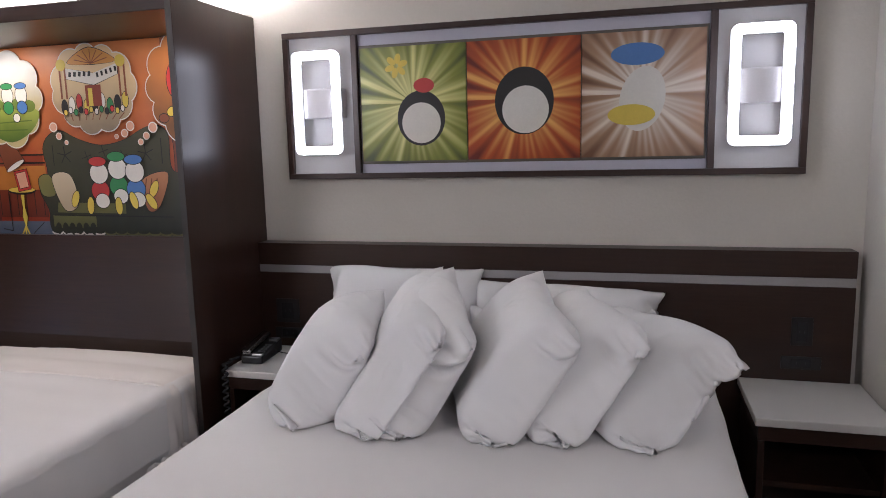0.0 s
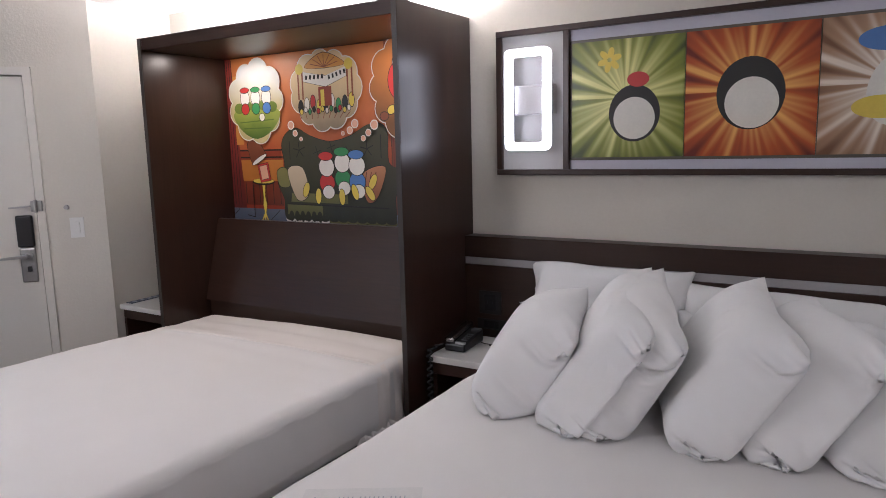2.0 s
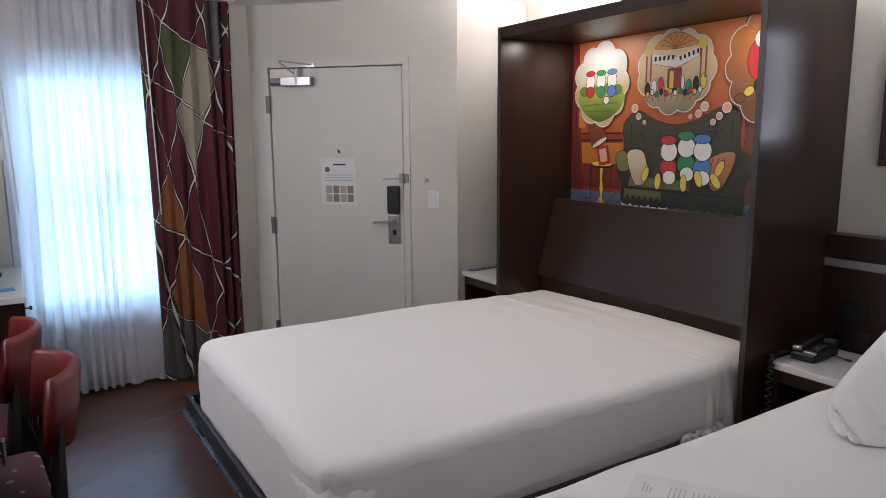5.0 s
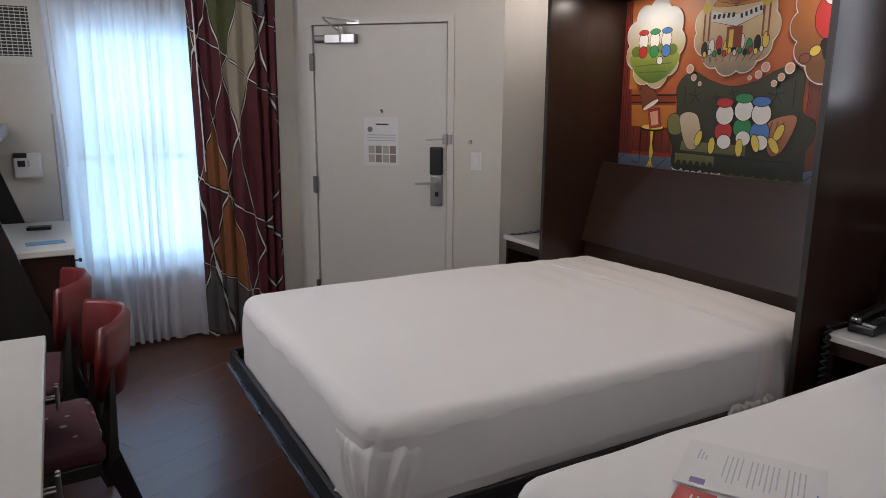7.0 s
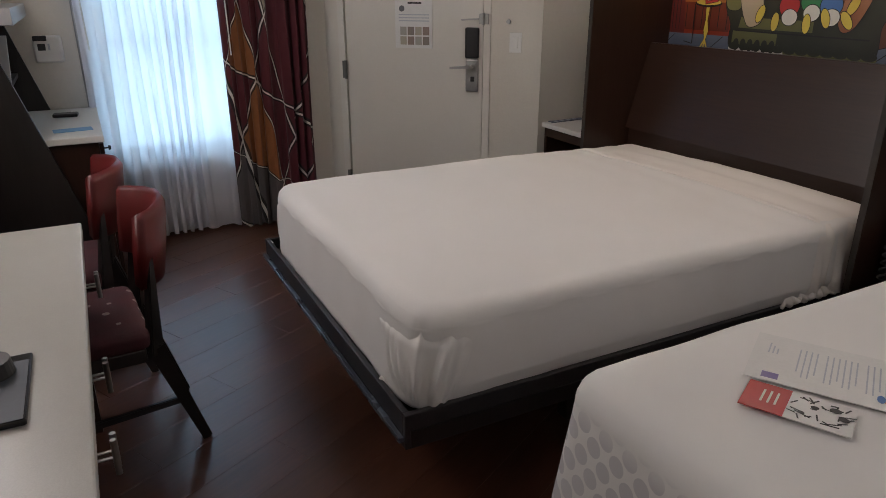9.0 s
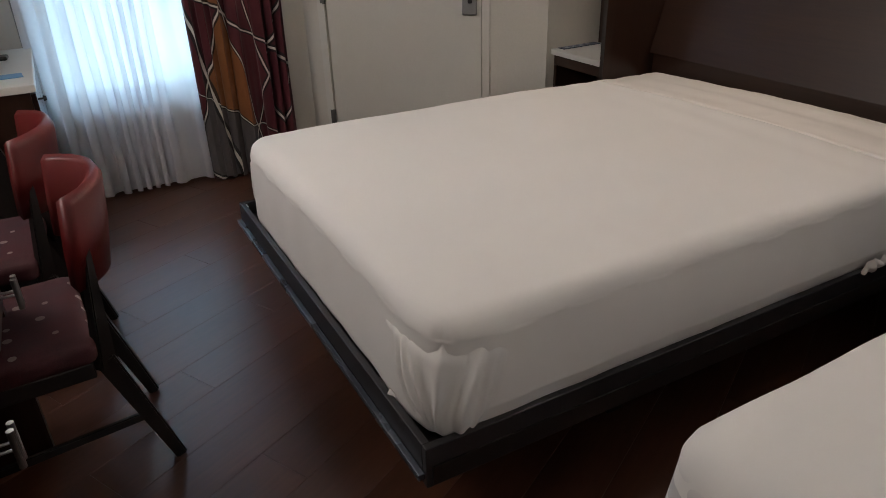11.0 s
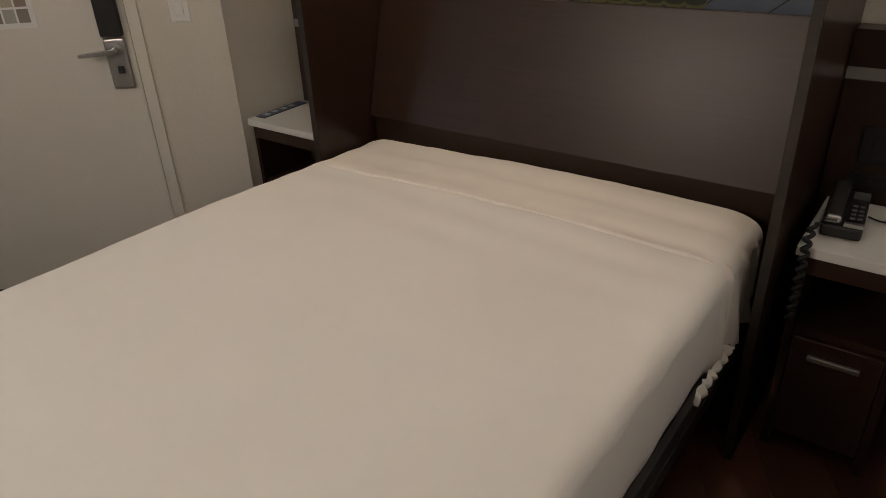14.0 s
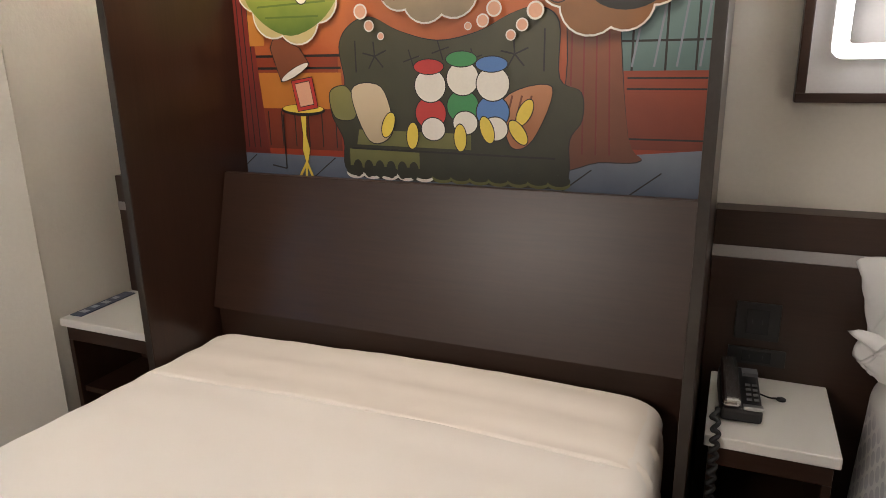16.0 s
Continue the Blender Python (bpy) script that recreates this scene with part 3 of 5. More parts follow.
for r in range(4):
    for c in range(2):
        y = -0.062 + r * 0.022
        z = 0.039 + (y + 0.1) * 0.13
        part("key", box(0.010 + c * 0.017, 0.022 + c * 0.017, y - 0.005, y + 0.005, z, z + 0.004, 0.001, 1), GREY, ph)
part("screen", box(0.006, 0.044, 0.052, 0.085, 0.055, 0.065), GREY, ph)


CORD = mat("matte_black_cord", (0.006, 0.006, 0.006), 0.7, vary=0.1, bump=0)


def cable(name, pts, r, material, parent, label=""):
    cu = bpy.data.curves.new(name, "CURVE")
    cu.dimensions, cu.bevel_depth, cu.bevel_resolution = "3D", r, 2
    sp = cu.splines.new("NURBS")
    sp.points.add(len(pts) - 1)
    for p, q in zip(sp.points, pts):
        p.co = (*q, 1)
    sp.use_endpoint_u, sp.order_u = True, 3
    ob = new(name, cu)
    dg = bpy.context.evaluated_depsgraph_get()
    me = bpy.data.meshes.new_from_object(ob.evaluated_get(dg))
    bpy.data.objects.remove(ob)
    me.materials.clear()
    me.materials.append(material)
    out = new(name, me)
    out.parent = parent
    return tagged(out, label)


cable("line_cord", [(0.05, 0.03, 0.02), (0.075, 0.03, 0.012), (0.09, 0.045, 0.006), (0.10, 0.05, 0.004), (0.105, 0.05, 0.002)], 0.0025, CORD, ph)
part("grommet", cyl(0.012, 0.012, 0.004, 20, (0.106, 0.05, 0.002)), BLACK, ph)
pts = [(-0.045 + 0.007 * math.cos(k * 0.9), -0.118 - 0.05 * min(1, k / 40) - 0.045 + 0.007 * math.sin(k * 0.9), 0.03 - max(0, k - 12) * 0.0042 if k > 12 else 0.03) for k in range(70)]
pts = [(x, -0.10 - 0.105 * min(1, k / 12), max(z, -0.26)) for k, (x, y, z) in enumerate(pts)]
cable("coiled_cord", [(x + 0.005 * math.sin(k * 0.9) - 0.022, y - 0.010 + 0.006 * math.cos(k * 0.9), z) for k, (x, y, z) in enumerate(pts)], 0.006, CORD, ph)

# ---- outlets on the headboard ----
SOCK = mat("dark_socket_face", (0.03, 0.03, 0.032), 0.25, vary=0.1, bump=0)
for ox, oz, w, h in ((-1.231, 0.84, 0.115, 0.11), (-1.225, 0.735, 0.15, 0.05), (0.915, 0.845, 0.075, 0.11), (0.916, 0.722, 0.14, 0.05)):
    o = thing("outlet", (ox, -0.0925, oz), 0, "black wall outlet plate set in the headboard", "outlet", "headboard outlets")
    part("plate", box(-w / 2, w / 2, -0.006, 0, -h / 2, h / 2, 0.002), BLACK, o)
    part("socket_face", box(-w / 4, w / 4, -0.008, -0.0062, -h / 3, h / 3, 0.001), SOCK, o)
    for s in (-1, 1):
        part("slot", box(s * w / 9 - 0.0015, s * w / 9 + 0.0015, -0.0085, -0.0081, -0.006, 0.006), BLACK, o)

# ---- picture frame with lamps ----
PX0, PX1, PZ0, PZ1 = -1.204, 0.906, 1.438, 2.072
pf = thing("picture_frame", ((PX0 + PX1) / 2, 0, (PZ0 + PZ1) / 2), 0, "long dark wood frame with three sunburst panels and lamp ends", "picture")
W2, H2 = (PX1 - PX0) / 2, (PZ1 - PZ0) / 2
cx = (PX0 + PX1) / 2
FR = WOODH
part("frame_rail", box(-W2, W2, -0.062, -0.002, H2 - 0.024, H2, 0.002), FR, pf)
part("frame_rail", box(-W2, W2, -0.062, -0.002, -H2, -H2 + 0.024, 0.002), FR, pf)
for a in (-W2, W2 - 0.024):
    part("frame_stile", box(a, a + 0.024, -0.061, -0.002, -H2 + 0.024, H2 - 0.024, 0.002), WOOD, pf)
d1, d2 = -0.872 - cx, 0.573 - cx
for a in (d1, d2):
    part("frame_stile", box(a - 0.013, a + 0.013, -0.058, -0.002, -H2 + 0.024, H2 - 0.024, 0.002), WOOD, pf)
LILAC = mat("pale_lilac_mat", (0.50, 0.49, 0.56), 0.6, vary=0.03, bump=0.02)
PALE = mat("pale_lamp_panel", (0.46, 0.445, 0.43), 0.45, vary=0.03, bump=0.02)
part("mat_board", box(d1 + 0.013, d2 - 0.013, -0.036, -0.002, -H2 + 0.024, H2 - 0.024), LILAC, pf, "pale lilac backing board")
part("lamp_panel", box(-W2 + 0.024, d1 - 0.013, -0.040, -0.002, -H2 + 0.024, H2 - 0.024), PALE, pf)
part("lamp_panel", box(d2 + 0.013, W2 - 0.024, -0.040, -0.002, -H2 + 0.024, H2 - 0.024), PALE, pf)


def sunburst(name, dark, mid, light, rays):
    m = bpy.data.materials.new(name)
    m.use_nodes = True
    nt = m.node_tree
    N, L = nt.nodes, nt.links
    b = N["Principled BSDF"]
    tc = N.new("ShaderNodeTexCoord")
    sp = N.new("ShaderNodeSeparateXYZ")
    L.new(tc.outputs["Object"], sp.inputs[0])
    at = N.new("ShaderNodeMath")
    at.operation = "ARCTAN2"
    L.new(sp.outputs["Z"], at.inputs[0])
    L.new(sp.outputs["X"], at.inputs[1])
    ns = N.new("ShaderNodeTexNoise")
    ns.noise_dimensions = "1D"
    ns.inputs["Scale"].default_value, ns.inputs["Detail"].default_value = rays, 1
    L.new(at.outputs[0], ns.inputs["W"])
    ln = N.new("ShaderNodeVectorMath")
    ln.operation = "LENGTH"
    L.new(tc.outputs["Object"], ln.inputs[0])
    k = N.new("ShaderNodeMath")
    k.operation = "MULTIPLY_ADD"
    L.new(ln.outputs["Value"], k.inputs[0])
    k.inputs[1].default_value, k.inputs[2].default_value = -1.7, 0.52
    k2 = N.new("ShaderNodeMath")
    L.new(k.outputs[0], k2.inputs[0])
    L.new(ns.outputs[0], k2.inputs[1])
    rp = N.new("ShaderNodeValToRGB")
    rp.color_ramp.elements[0].position, rp.color_ramp.elements[0].color = 0.35, (*dark, 1)
    rp.color_ramp.elements[1].position, rp.color_ramp.elements[1].color = 0.95, (*light, 1)
    e = rp.color_ramp.elements.new(0.62)
    e.color = (*mid, 1)
    L.new(k2.outputs[0], rp.inputs[0])
    L.new(rp.outputs[0], b.inputs["Base Color"])
    b.inputs["Roughness"].default_value = 0.3
    return m


def flat(name, c, rough=0.5):
    return mat(name, c, rough, vary=0.05, scale=20, fine=120, bump=0)


INK, CREAM = flat("black_print", (0.012, 0.011, 0.010)), flat("cream_print", (0.66, 0.63, 0.57))
REDP, GREENP, BLUEP = flat("red_print", (0.42, 0.03, 0.025)), flat("green_print", (0.04, 0.22, 0.07)), flat("blue_print", (0.07, 0.17, 0.42))
YELLOWP = flat("yellow_print", (0.62, 0.47, 0.06))


def disc(cx_, cz_, rx, rz_, y0_, y1_, n=36, turn=0.0):
    pts_ = []
    for k in range(n):
        a = 2 * math.pi * k / n
        px, pz = rx * math.cos(a), rz_ * math.sin(a)
        pts_.append((cx_ + px * math.cos(turn) - pz * math.sin(turn), cz_ + px * math.sin(turn) + pz * math.cos(turn)))
    return prism(pts_, y0_, y1_)


tiles = [("green_panel", -0.848, -0.382, (0.045, 0.06, 0.008), (0.20, 0.22, 0.03), (0.62, 0.60, 0.22)),
         ("red_panel", -0.378, 0.083, (0.12, 0.012, 0.008), (0.38, 0.075, 0.015), (0.72, 0.38, 0.10)),
         ("tan_panel", 0.087, 0.548, (0.16, 0.075, 0.035), (0.36, 0.22, 0.13), (0.72, 0.64, 0.54))]
TZ0, TZ1 = 1.512 - (PZ0 + PZ1) / 2, 1.99 - (PZ0 + PZ1) / 2
part("panel_backing", box(-0.856 - cx, 0.556 - cx, -0.041, -0.0365, TZ0 - 0.012, TZ1 + 0.012), flat("olive_grey_border", (0.10, 0.09, 0.07)), pf)
for name, a, b_, dk, md, lt in tiles:
    w = (b_ - a) / 2
    p = part(name, box(-w, w, -0.003, 0.003, TZ0, TZ1), sunburst(name + "_print", dk, md, lt, 5.0), pf, "printed panel with a sunburst")
    p.location = ((a + b_) / 2 - cx, -0.0445, 0)
    if name == "green_panel":
        for k in range(6):
            g = k * math.pi / 3 + 0.3
            part("petal", disc(-0.07 + 0.03 * math.cos(g), 0.155 + 0.03 * math.sin(g), 0.022, 0.013, -0.0036, -0.0031, 18, g), YELLOWP, p)
        part("plain_shape", disc(0.035, -0.065, 0.105, 0.115, -0.0036, -0.0031), INK, p)
        part("plain_shape", disc(0.035, -0.085, 0.085, 0.085, -0.0042, -0.0037), CREAM, p)
        part("plain_shape", disc(0.05, 0.07, 0.045, 0.03, -0.0042, -0.0037), REDP, p)
    elif name == "red_panel":
        part("plain_shape", disc(0.005, -0.01, 0.12, 0.135, -0.0036, -0.0031), INK, p)
        part("plain_shape", disc(0.01, -0.045, 0.095, 0.095, -0.0042, -0.0037), CREAM, p)
    else:
        part("plain_shape", disc(0.0, -0.02, 0.085, 0.125, -0.0036, -0.0031, 36, -0.2), CREAM, p)
        part("plain_shape", disc(-0.02, 0.15, 0.10, 0.042, -0.0042, -0.0037), BLUEP, p)
        part("plain_shape", disc(-0.04, -0.08, 0.09, 0.04, -0.0042, -0.0037), YELLOWP, p)


def rounded(w, h, r, n=6):
    pts_ = []
    for qx, qz, a0 in ((w - r, h - r, 0), (-w + r, h - r, 90), (-w + r, -h + r, 180), (w - r, -h + r, 270)):
        for k in range(n + 1):
            a = radians(a0 + 90 * k / n)
            pts_.append((qx + r * math.cos(a), qz + r * math.sin(a)))
    return pts_


def ring_bm(w, h, bar_, r, ya, yb):
    bm = bmesh.new()
    o, i = rounded(w, h, r), rounded(w - bar_, h - bar_, max(0.008, r - bar_ * 0.7))
    loops = [[bm.verts.new((p[0], y, p[1])) for p in q] for y in (ya, yb) for q in (o, i)]
    n = len(o)
    for k in range(n):
        j = (k + 1) % n
        bm.faces.new((loops[0][k], loops[0][j], loops[1][j], loops[1][k]))
        bm.faces.new((loops[2][k], loops[3][k], loops[3][j], loops[2][j]))
        bm.faces.new((loops[0][k], loops[2][k], loops[2][j], loops[0][j]))
        bm.faces.new((loops[1][k], loops[1][j], loops[3][j], loops[3][k]))
    return bm


BRACKET = mat("satin_grey_bracket", (0.45, 0.43, 0.42), 0.45, metal=0.35, vary=0.05, fine=150, bump=0.01)
for lx in (-1.030, 0.733):
    sc = thing("wall_lamp", (lx, -0.0405, 1.765), 0, "lit white rectangular ring lamp on a satin bracket", "wall lamp", "ring lamps in the frame")
    part("light_ring", ring_bm(0.107, 0.218, 0.034, 0.028, -0.072, -0.054), RING, sc, "glowing white acrylic ring")
    # Hidden plate added to keep the ring's glow off the lamp panel.
    part("ring_shield", ring_bm(0.109, 0.220, 0.038, 0.030, -0.0538, -0.0505), BRACKET, sc, "unseen satin metal shield added behind the ring")
    part("bracket", box(-0.113, 0.113, -0.048, 0.0, -0.064, 0.064, 0.006), BRACKET, sc, "satin metal bracket")
    for s in (-1, 1):
        part("spacer", box(s * 0.085 - 0.012, s * 0.085 + 0.012, -0.0535, -0.0485, -0.058, 0.058), BRACKET, sc)

# ---- entry door ----
door = thing("door", (-4.397, -1.447, 0), 45, "closed cream entry door with lever lock and notice", "door")
part("leaf", box(0.0, DOOR_W, 0.002, 0.046, 0.006, DOOR_H, 0.002), DOORPAINT, door)
part("threshold", box(-0.004, DOOR_W + 0.004, -0.005, 0.12, -0.008, 0.005), DARKMETAL, door)
HINGE = mat("dull_steel_hinge", (0.16, 0.155, 0.15), 0.4, metal=0.7, vary=0.1, bump=0.02)
for hz in (1.78, 0.97, 0.24):
    h = part("hinge", cyl(0.010, 0.010, 0.115, 14, (-0.004, -0.020, hz)), HINGE, door, "steel hinge knuckle")
    part("leaf_plate", box(-0.03, 0.0, -0.0135, -0.0125, hz - 0.055, hz + 0.055), HINGE, h)
cl = part("door_closer", join(box(0.10, 0.315, -0.058, 0.001, 1.895, 1.955, 0.006), cyl(0.026, 0.026, 0.09, 18, (0.075, -0.03, 1.925), 0, 90, 0)), STEEL, door, "exposed silver door closer")
part("closer_arm", join(bar((0.21, -0.07, 1.97), (0.13, -0.13, 2.045), 0.02, 0.008), bar((0.13, -0.13, 2.05), (0.31, -0.02, 2.03), 0.018, 0.008), cyl(0.012, 0.012, 0.10, 14, (0.215, -0.05, 1.955))), STEEL, cl)
part("closer_plate", box(0.25, 0.33, -0.02, -0.0125, 2.015, 2.04), STEEL, cl)
lk = part("lock_plate", box(0.81, 0.892, -0.018, 0.0015, 0.862, 1.06, 0.008, 3), STEEL, door, "brushed steel lock plate")
part("card_reader", box(0.808, 0.894, -0.030, 0.0015, 1.065, 1.245, 0.010, 3), BLACK, lk, "black key-card reader")
part("thumb_turn", box(0.845, 0.868, -0.028, -0.0185, 0.925, 0.955, 0.003), BLACK, lk)
part("lever", join(cyl(0.026, 0.026, 0.012, 24, (0.855, -0.024, 1.018), 90), cyl(0.011, 0.011, 0.05, 18, (0.855, -0.05, 1.018), 90), bar((0.866, -0.07, 1.018), (0.725, -0.066, 1.008), 0.030, 0.018, 0.022, 0.013)), STEEL, lk, "steel door lever")
part("swing_latch", join(box(0.895, 0.955, -0.03, -0.0125, 1.265, 1.325, 0.004), bar((0.90, -0.045, 1.297), (0.79, -0.05, 1.29), 0.010, 0.010), cyl(0.009, 0.009, 0.07, 14, (0.925, -0.04, 1.295))), STEEL, door, "steel swing-bar door guard")
part("viewer_hook", join(cyl(0.006, 0.006, 0.012, 14, (0.472, -0.004, 1.474), 90), box(0.474, 0.482, -0.012, -0.004, 1.458, 1.47)), BLACK, door)
PAPER = flat("white_paper", (0.72, 0.71, 0.69), 0.5)
nt_ = part("notice", box(0.345, 0.59, -0.0025, 0.0015, 1.115, 1.43), PAPER, door, "laminated white notice sheet")
part("heading_bar", box(0.43, 0.52, -0.0032, -0.0026, 1.378, 1.388), INK, nt_)
part("crest", disc(0.39, 1.35, 0.018, 0.018, -0.0032, -0.0026), flat("grey_print", (0.12, 0.12, 0.13)), nt_)
for k in range(3):
    part("text_bar", box(0.37, 0.57, -0.0032, -0.0026, 1.275 + k * 0.018, 1.281 + k * 0.018), GREYINK, nt_)
for r in range(2):
    for c in range(4):
        x = 0.378 + c * 0.05
        z = 1.135 + r * 0.058
        part("picture_tile", box(x, x + 0.042, -0.0032, -0.0026, z, z + 0.05), flat("tile_print", ((0.40, 0.36, 0.28), (0.24, 0.18, 0.15), (0.36, 0.34, 0.30), (0.22, 0.19, 0.16))[(c + r * 2) % 4]), nt_)
sw = thing("light_switch", (-4.397 + 1.118 * 0.7071, -1.447 + 1.118 * 0.7071, 1.162), 45, "white rocker light switch on the wall", "light switch")
part("plate", box(-0.037, 0.037, -0.006, 0, -0.058, 0.058, 0.002), PLASTICW, sw)
part("rocker", moved(box(-0.016, 0.016, -0.011, -0.006, -0.034, 0.034, 0.002), pose(0, 0, 0, 3)), PLASTICW, sw)
part("wall_bumper", moved(cyl(0.014, 0.012, 0.018, 20, (0, 0, 0), 90), pose(-4.397 + 1.072 * 0.7071 + 0.006, -1.447 + 1.072 * 0.7071 - 0.006, 1.281, 0, 0, 45)), SILVER, None, "small grey round wall bumper by the door", category="door stop")

# ---- window, sheer and drape ----
y0, y1, z0, z1 = WIN
wd = thing("window_1", (XW - 0.09, (y0 + y1) / 2, z0), 0, "white framed sash window behind the sheer", kind="structure")
hw_, hh = (y1 - y0) / 2, z1 - z0
part("window_frame", join(box(-0.03, 0.03, -hw_, -hw_ + 0.045, 0, hh), box(-0.03, 0.03, hw_ - 0.045, hw_, 0, hh), box(-0.03, 0.03, -hw_ + 0.045, hw_ - 0.045, 0, 0.05), box(-0.03, 0.03, -hw_ + 0.045, hw_ - 0.045, hh - 0.045, hh)), PLASTICW, wd)
part("meeting_rail", box(-0.035, 0.025, -hw_ + 0.045, hw_ - 0.045, 0.66, 0.70), PLASTICW, wd)
part("window_sill", box(0.03, 0.12, -hw_ - 0.02, hw_ + 0.02, -0.02, 0.0), PLASTICW, wd)
PANE = bpy.data.materials.new("window_glass")
PANE.use_nodes = True
g = PANE.node_tree.nodes["Principled BSDF"]
g.inputs["Transmission Weight"].default_value, g.inputs["Roughness"].default_value, g.inputs["IOR"].default_value = 1.0, 0.0, 1.01
for a, b_ in ((0.052, 0.658), (0.702, hh - 0.047)):
    p = part("pane", box(-0.003, 0.003, -hw_ + 0.046, hw_ - 0.046, a, b_), PANE, wd)
    p.visible_shadow = False
BACK = bpy.data.materials.new("hazy_bright_outdoors")
BACK.use_nodes = True
nt = BACK.node_tree
N, L = nt.nodes, nt.links
N.remove(N["Principled BSDF"])
em = N.new("ShaderNodeEmission")
no = N.new("ShaderNodeTexNoise")
no.inputs["Scale"].default_value, no.inputs["Detail"].default_value = 2.2, 5
tc = N.new("ShaderNodeTexCoord")
L.new(tc.outputs["Object"], no.inputs[0])
rp = N.new("ShaderNodeValToRGB")
rp.color_ramp.elements[0].position, rp.color_ramp.elements[0].color = 0.40, (0.30, 0.46, 0.52, 1)
rp.color_ramp.elements[1].position, rp.color_ramp.elements[1].color = 0.60, (0.60, 0.86, 1.0, 1)
L.new(no.outputs[0], rp.inputs[0])
L.new(rp.outputs[0], em.inputs[0])
em.inputs[1].default_value = WINDOW_E
L.new(em.outputs[0], N["Material Output"].inputs[0])
part("backdrop", box(-6.6, -6.55, -5.6, 0.6, -1.2, 4.2), BACK, None, "bright hazy trees and sky outside the window", kind="structure")


def cloth(ya, yb, za, zb, xb, depth, waves, seed, ny=160, nz=30, flare=0.0, gather=1.0, lean=1.0):
    """A hanging cloth with folds; returns a bmesh with a UV map in metres of cloth."""
    bm = bmesh.new()
    uvl = bm.loops.layers.uv.new("uv")
    rows, uvs = [], {}
    for j in range(nz + 1):
        t = j / nz
        row = []
        for i in range(ny + 1):
            s = i / ny
            ph = waves * 2 * math.pi * (s + 0.05 * math.sin(s * 9 + seed) + 0.02 * math.sin(t * 3 + s * 14 + seed))
            amp = depth * (lean + (1 - lean) * 1.7 * s ** 1.5) * (0.55 + 0.45 * t) * (0.75 + 0.45 * noise.noise(Vector((s * 5 + seed, t * 1.2, 0))))
            y = ya + (yb - ya) * (s + flare * t * (s - 0.5)) + 0.25 * amp * math.sin(ph * 2 + seed)
            x = xb + amp * math.sin(ph) + 0.006 * noise.noise(Vector((s * 30, t * 5, seed)))
            z = zb - (zb - za) * t
            if j == nz:
                z += 0.010 * math.sin(ph + 1)
            v = bm.verts.new((x, y, z))
            uvs[v] = (s * abs(yb - ya) * gather, z)
            row.append(v)
        rows.append(row)
    for j in range(nz):
        for i in range(ny):
            f = bm.faces.new((rows[j][i], rows[j + 1][i], rows[j + 1][i + 1], rows[j][i + 1]))
            for lp in f.loops:
                lp[uvl].uv = uvs[lp.vert]
    return bm


SHEER = bpy.data.materials.new("white_sheer_voile")
SHEER.use_nodes = True
nt = SHEER.node_tree
N, L = nt.nodes, nt.links
N.remove(N["Principled BSDF"])
df, tl, tp = N.new("ShaderNodeBsdfDiffuse"), N.new("ShaderNodeBsdfTranslucent"), N.new("ShaderNodeBsdfTransparent")
for n_ in (df, tl):
    n_.inputs["Color"].default_value = (0.89, 0.89, 0.94, 1)
m1, m2 = N.new("ShaderNodeMixShader"), N.new("ShaderNodeMixShader")
m1.inputs[0].default_value, m2.inputs[0].default_value = 0.60, 0.07
L.new(df.outputs[0], m1.inputs[1])
L.new(tl.outputs[0], m1.inputs[2])
L.new(m1.outputs[0], m2.inputs[1])
L.new(tp.outputs[0], m2.inputs[2])
L.new(m2.outputs[0], N["Material Output"].inputs[0])
sheer = thing("sheer_curtain", (0, 0, 0), 0, "white translucent sheer curtain glowing with daylight", "curtain")
part("sheer_cloth", cloth(-3.0, -2.16, 0.02, 2.40, -4.405, 0.042, 11, 2.0, 360, 24), SHEER, sheer, smooth=True)
part("wand", cyl(0.004, 0.004, 1.2, 10, (-4.37, -2.965, 1.75), 1.5), PLASTICW, sheer)
part("side_track", cyl(0.006, 0.006, 1.4, 10, (-4.47, -3.0, 0.75), 0), STEEL, sheer)

DRAPE = bpy.data.materials.new("harlequin_drape_print")
DRAPE.use_nodes = True
nt = DRAPE.node_tree
N, L = nt.nodes, nt.links
b = N["Principled BSDF"]
uv = N.new("ShaderNodeTexCoord")
sp_ = N.new("ShaderNodeSeparateXYZ")
L.new(uv.outputs["UV"], sp_.inputs[0])
wob = N.new("ShaderNodeTexNoise")
wob.inputs["Scale"].default_value, wob.inputs["Detail"].default_value = 2.6, 1
L.new(uv.outputs["UV"], wob.inputs[0])


def calc(op, a, c):
    n_ = N.new("ShaderNodeMath")
    n_.operation = op
    for k_, q_ in enumerate((a, c)):
        if isinstance(q_, (int, float)):
            n_.inputs[k_].default_value = q_
        else:
            L.new(q_, n_.inputs[k_])
    return n_.outputs[0]


wobble = calc("MULTIPLY", wob.outputs[0], 0.30)
fam, gaps = [], []
for ku, kv, bend in ((3.3, 0.95, 0.9), (2.7, -1.15, 2.3), (0.75, 1.55, 4.0)):
    f_ = calc("ADD", calc("ADD", calc("MULTIPLY", sp_.outputs[0], ku), calc("MULTIPLY", sp_.outputs[1], kv)), wobble)
    f_ = calc("ADD", f_, calc("MULTIPLY", calc("SINE", calc("ADD", calc("MULTIPLY", f_, 2.4), bend), 0), 0.22))
    fam.append(calc("FLOOR", f_, 0))
    gaps.append(calc("DIVIDE", calc("PINGPONG", f_, 0.5), math.hypot(ku, kv)))
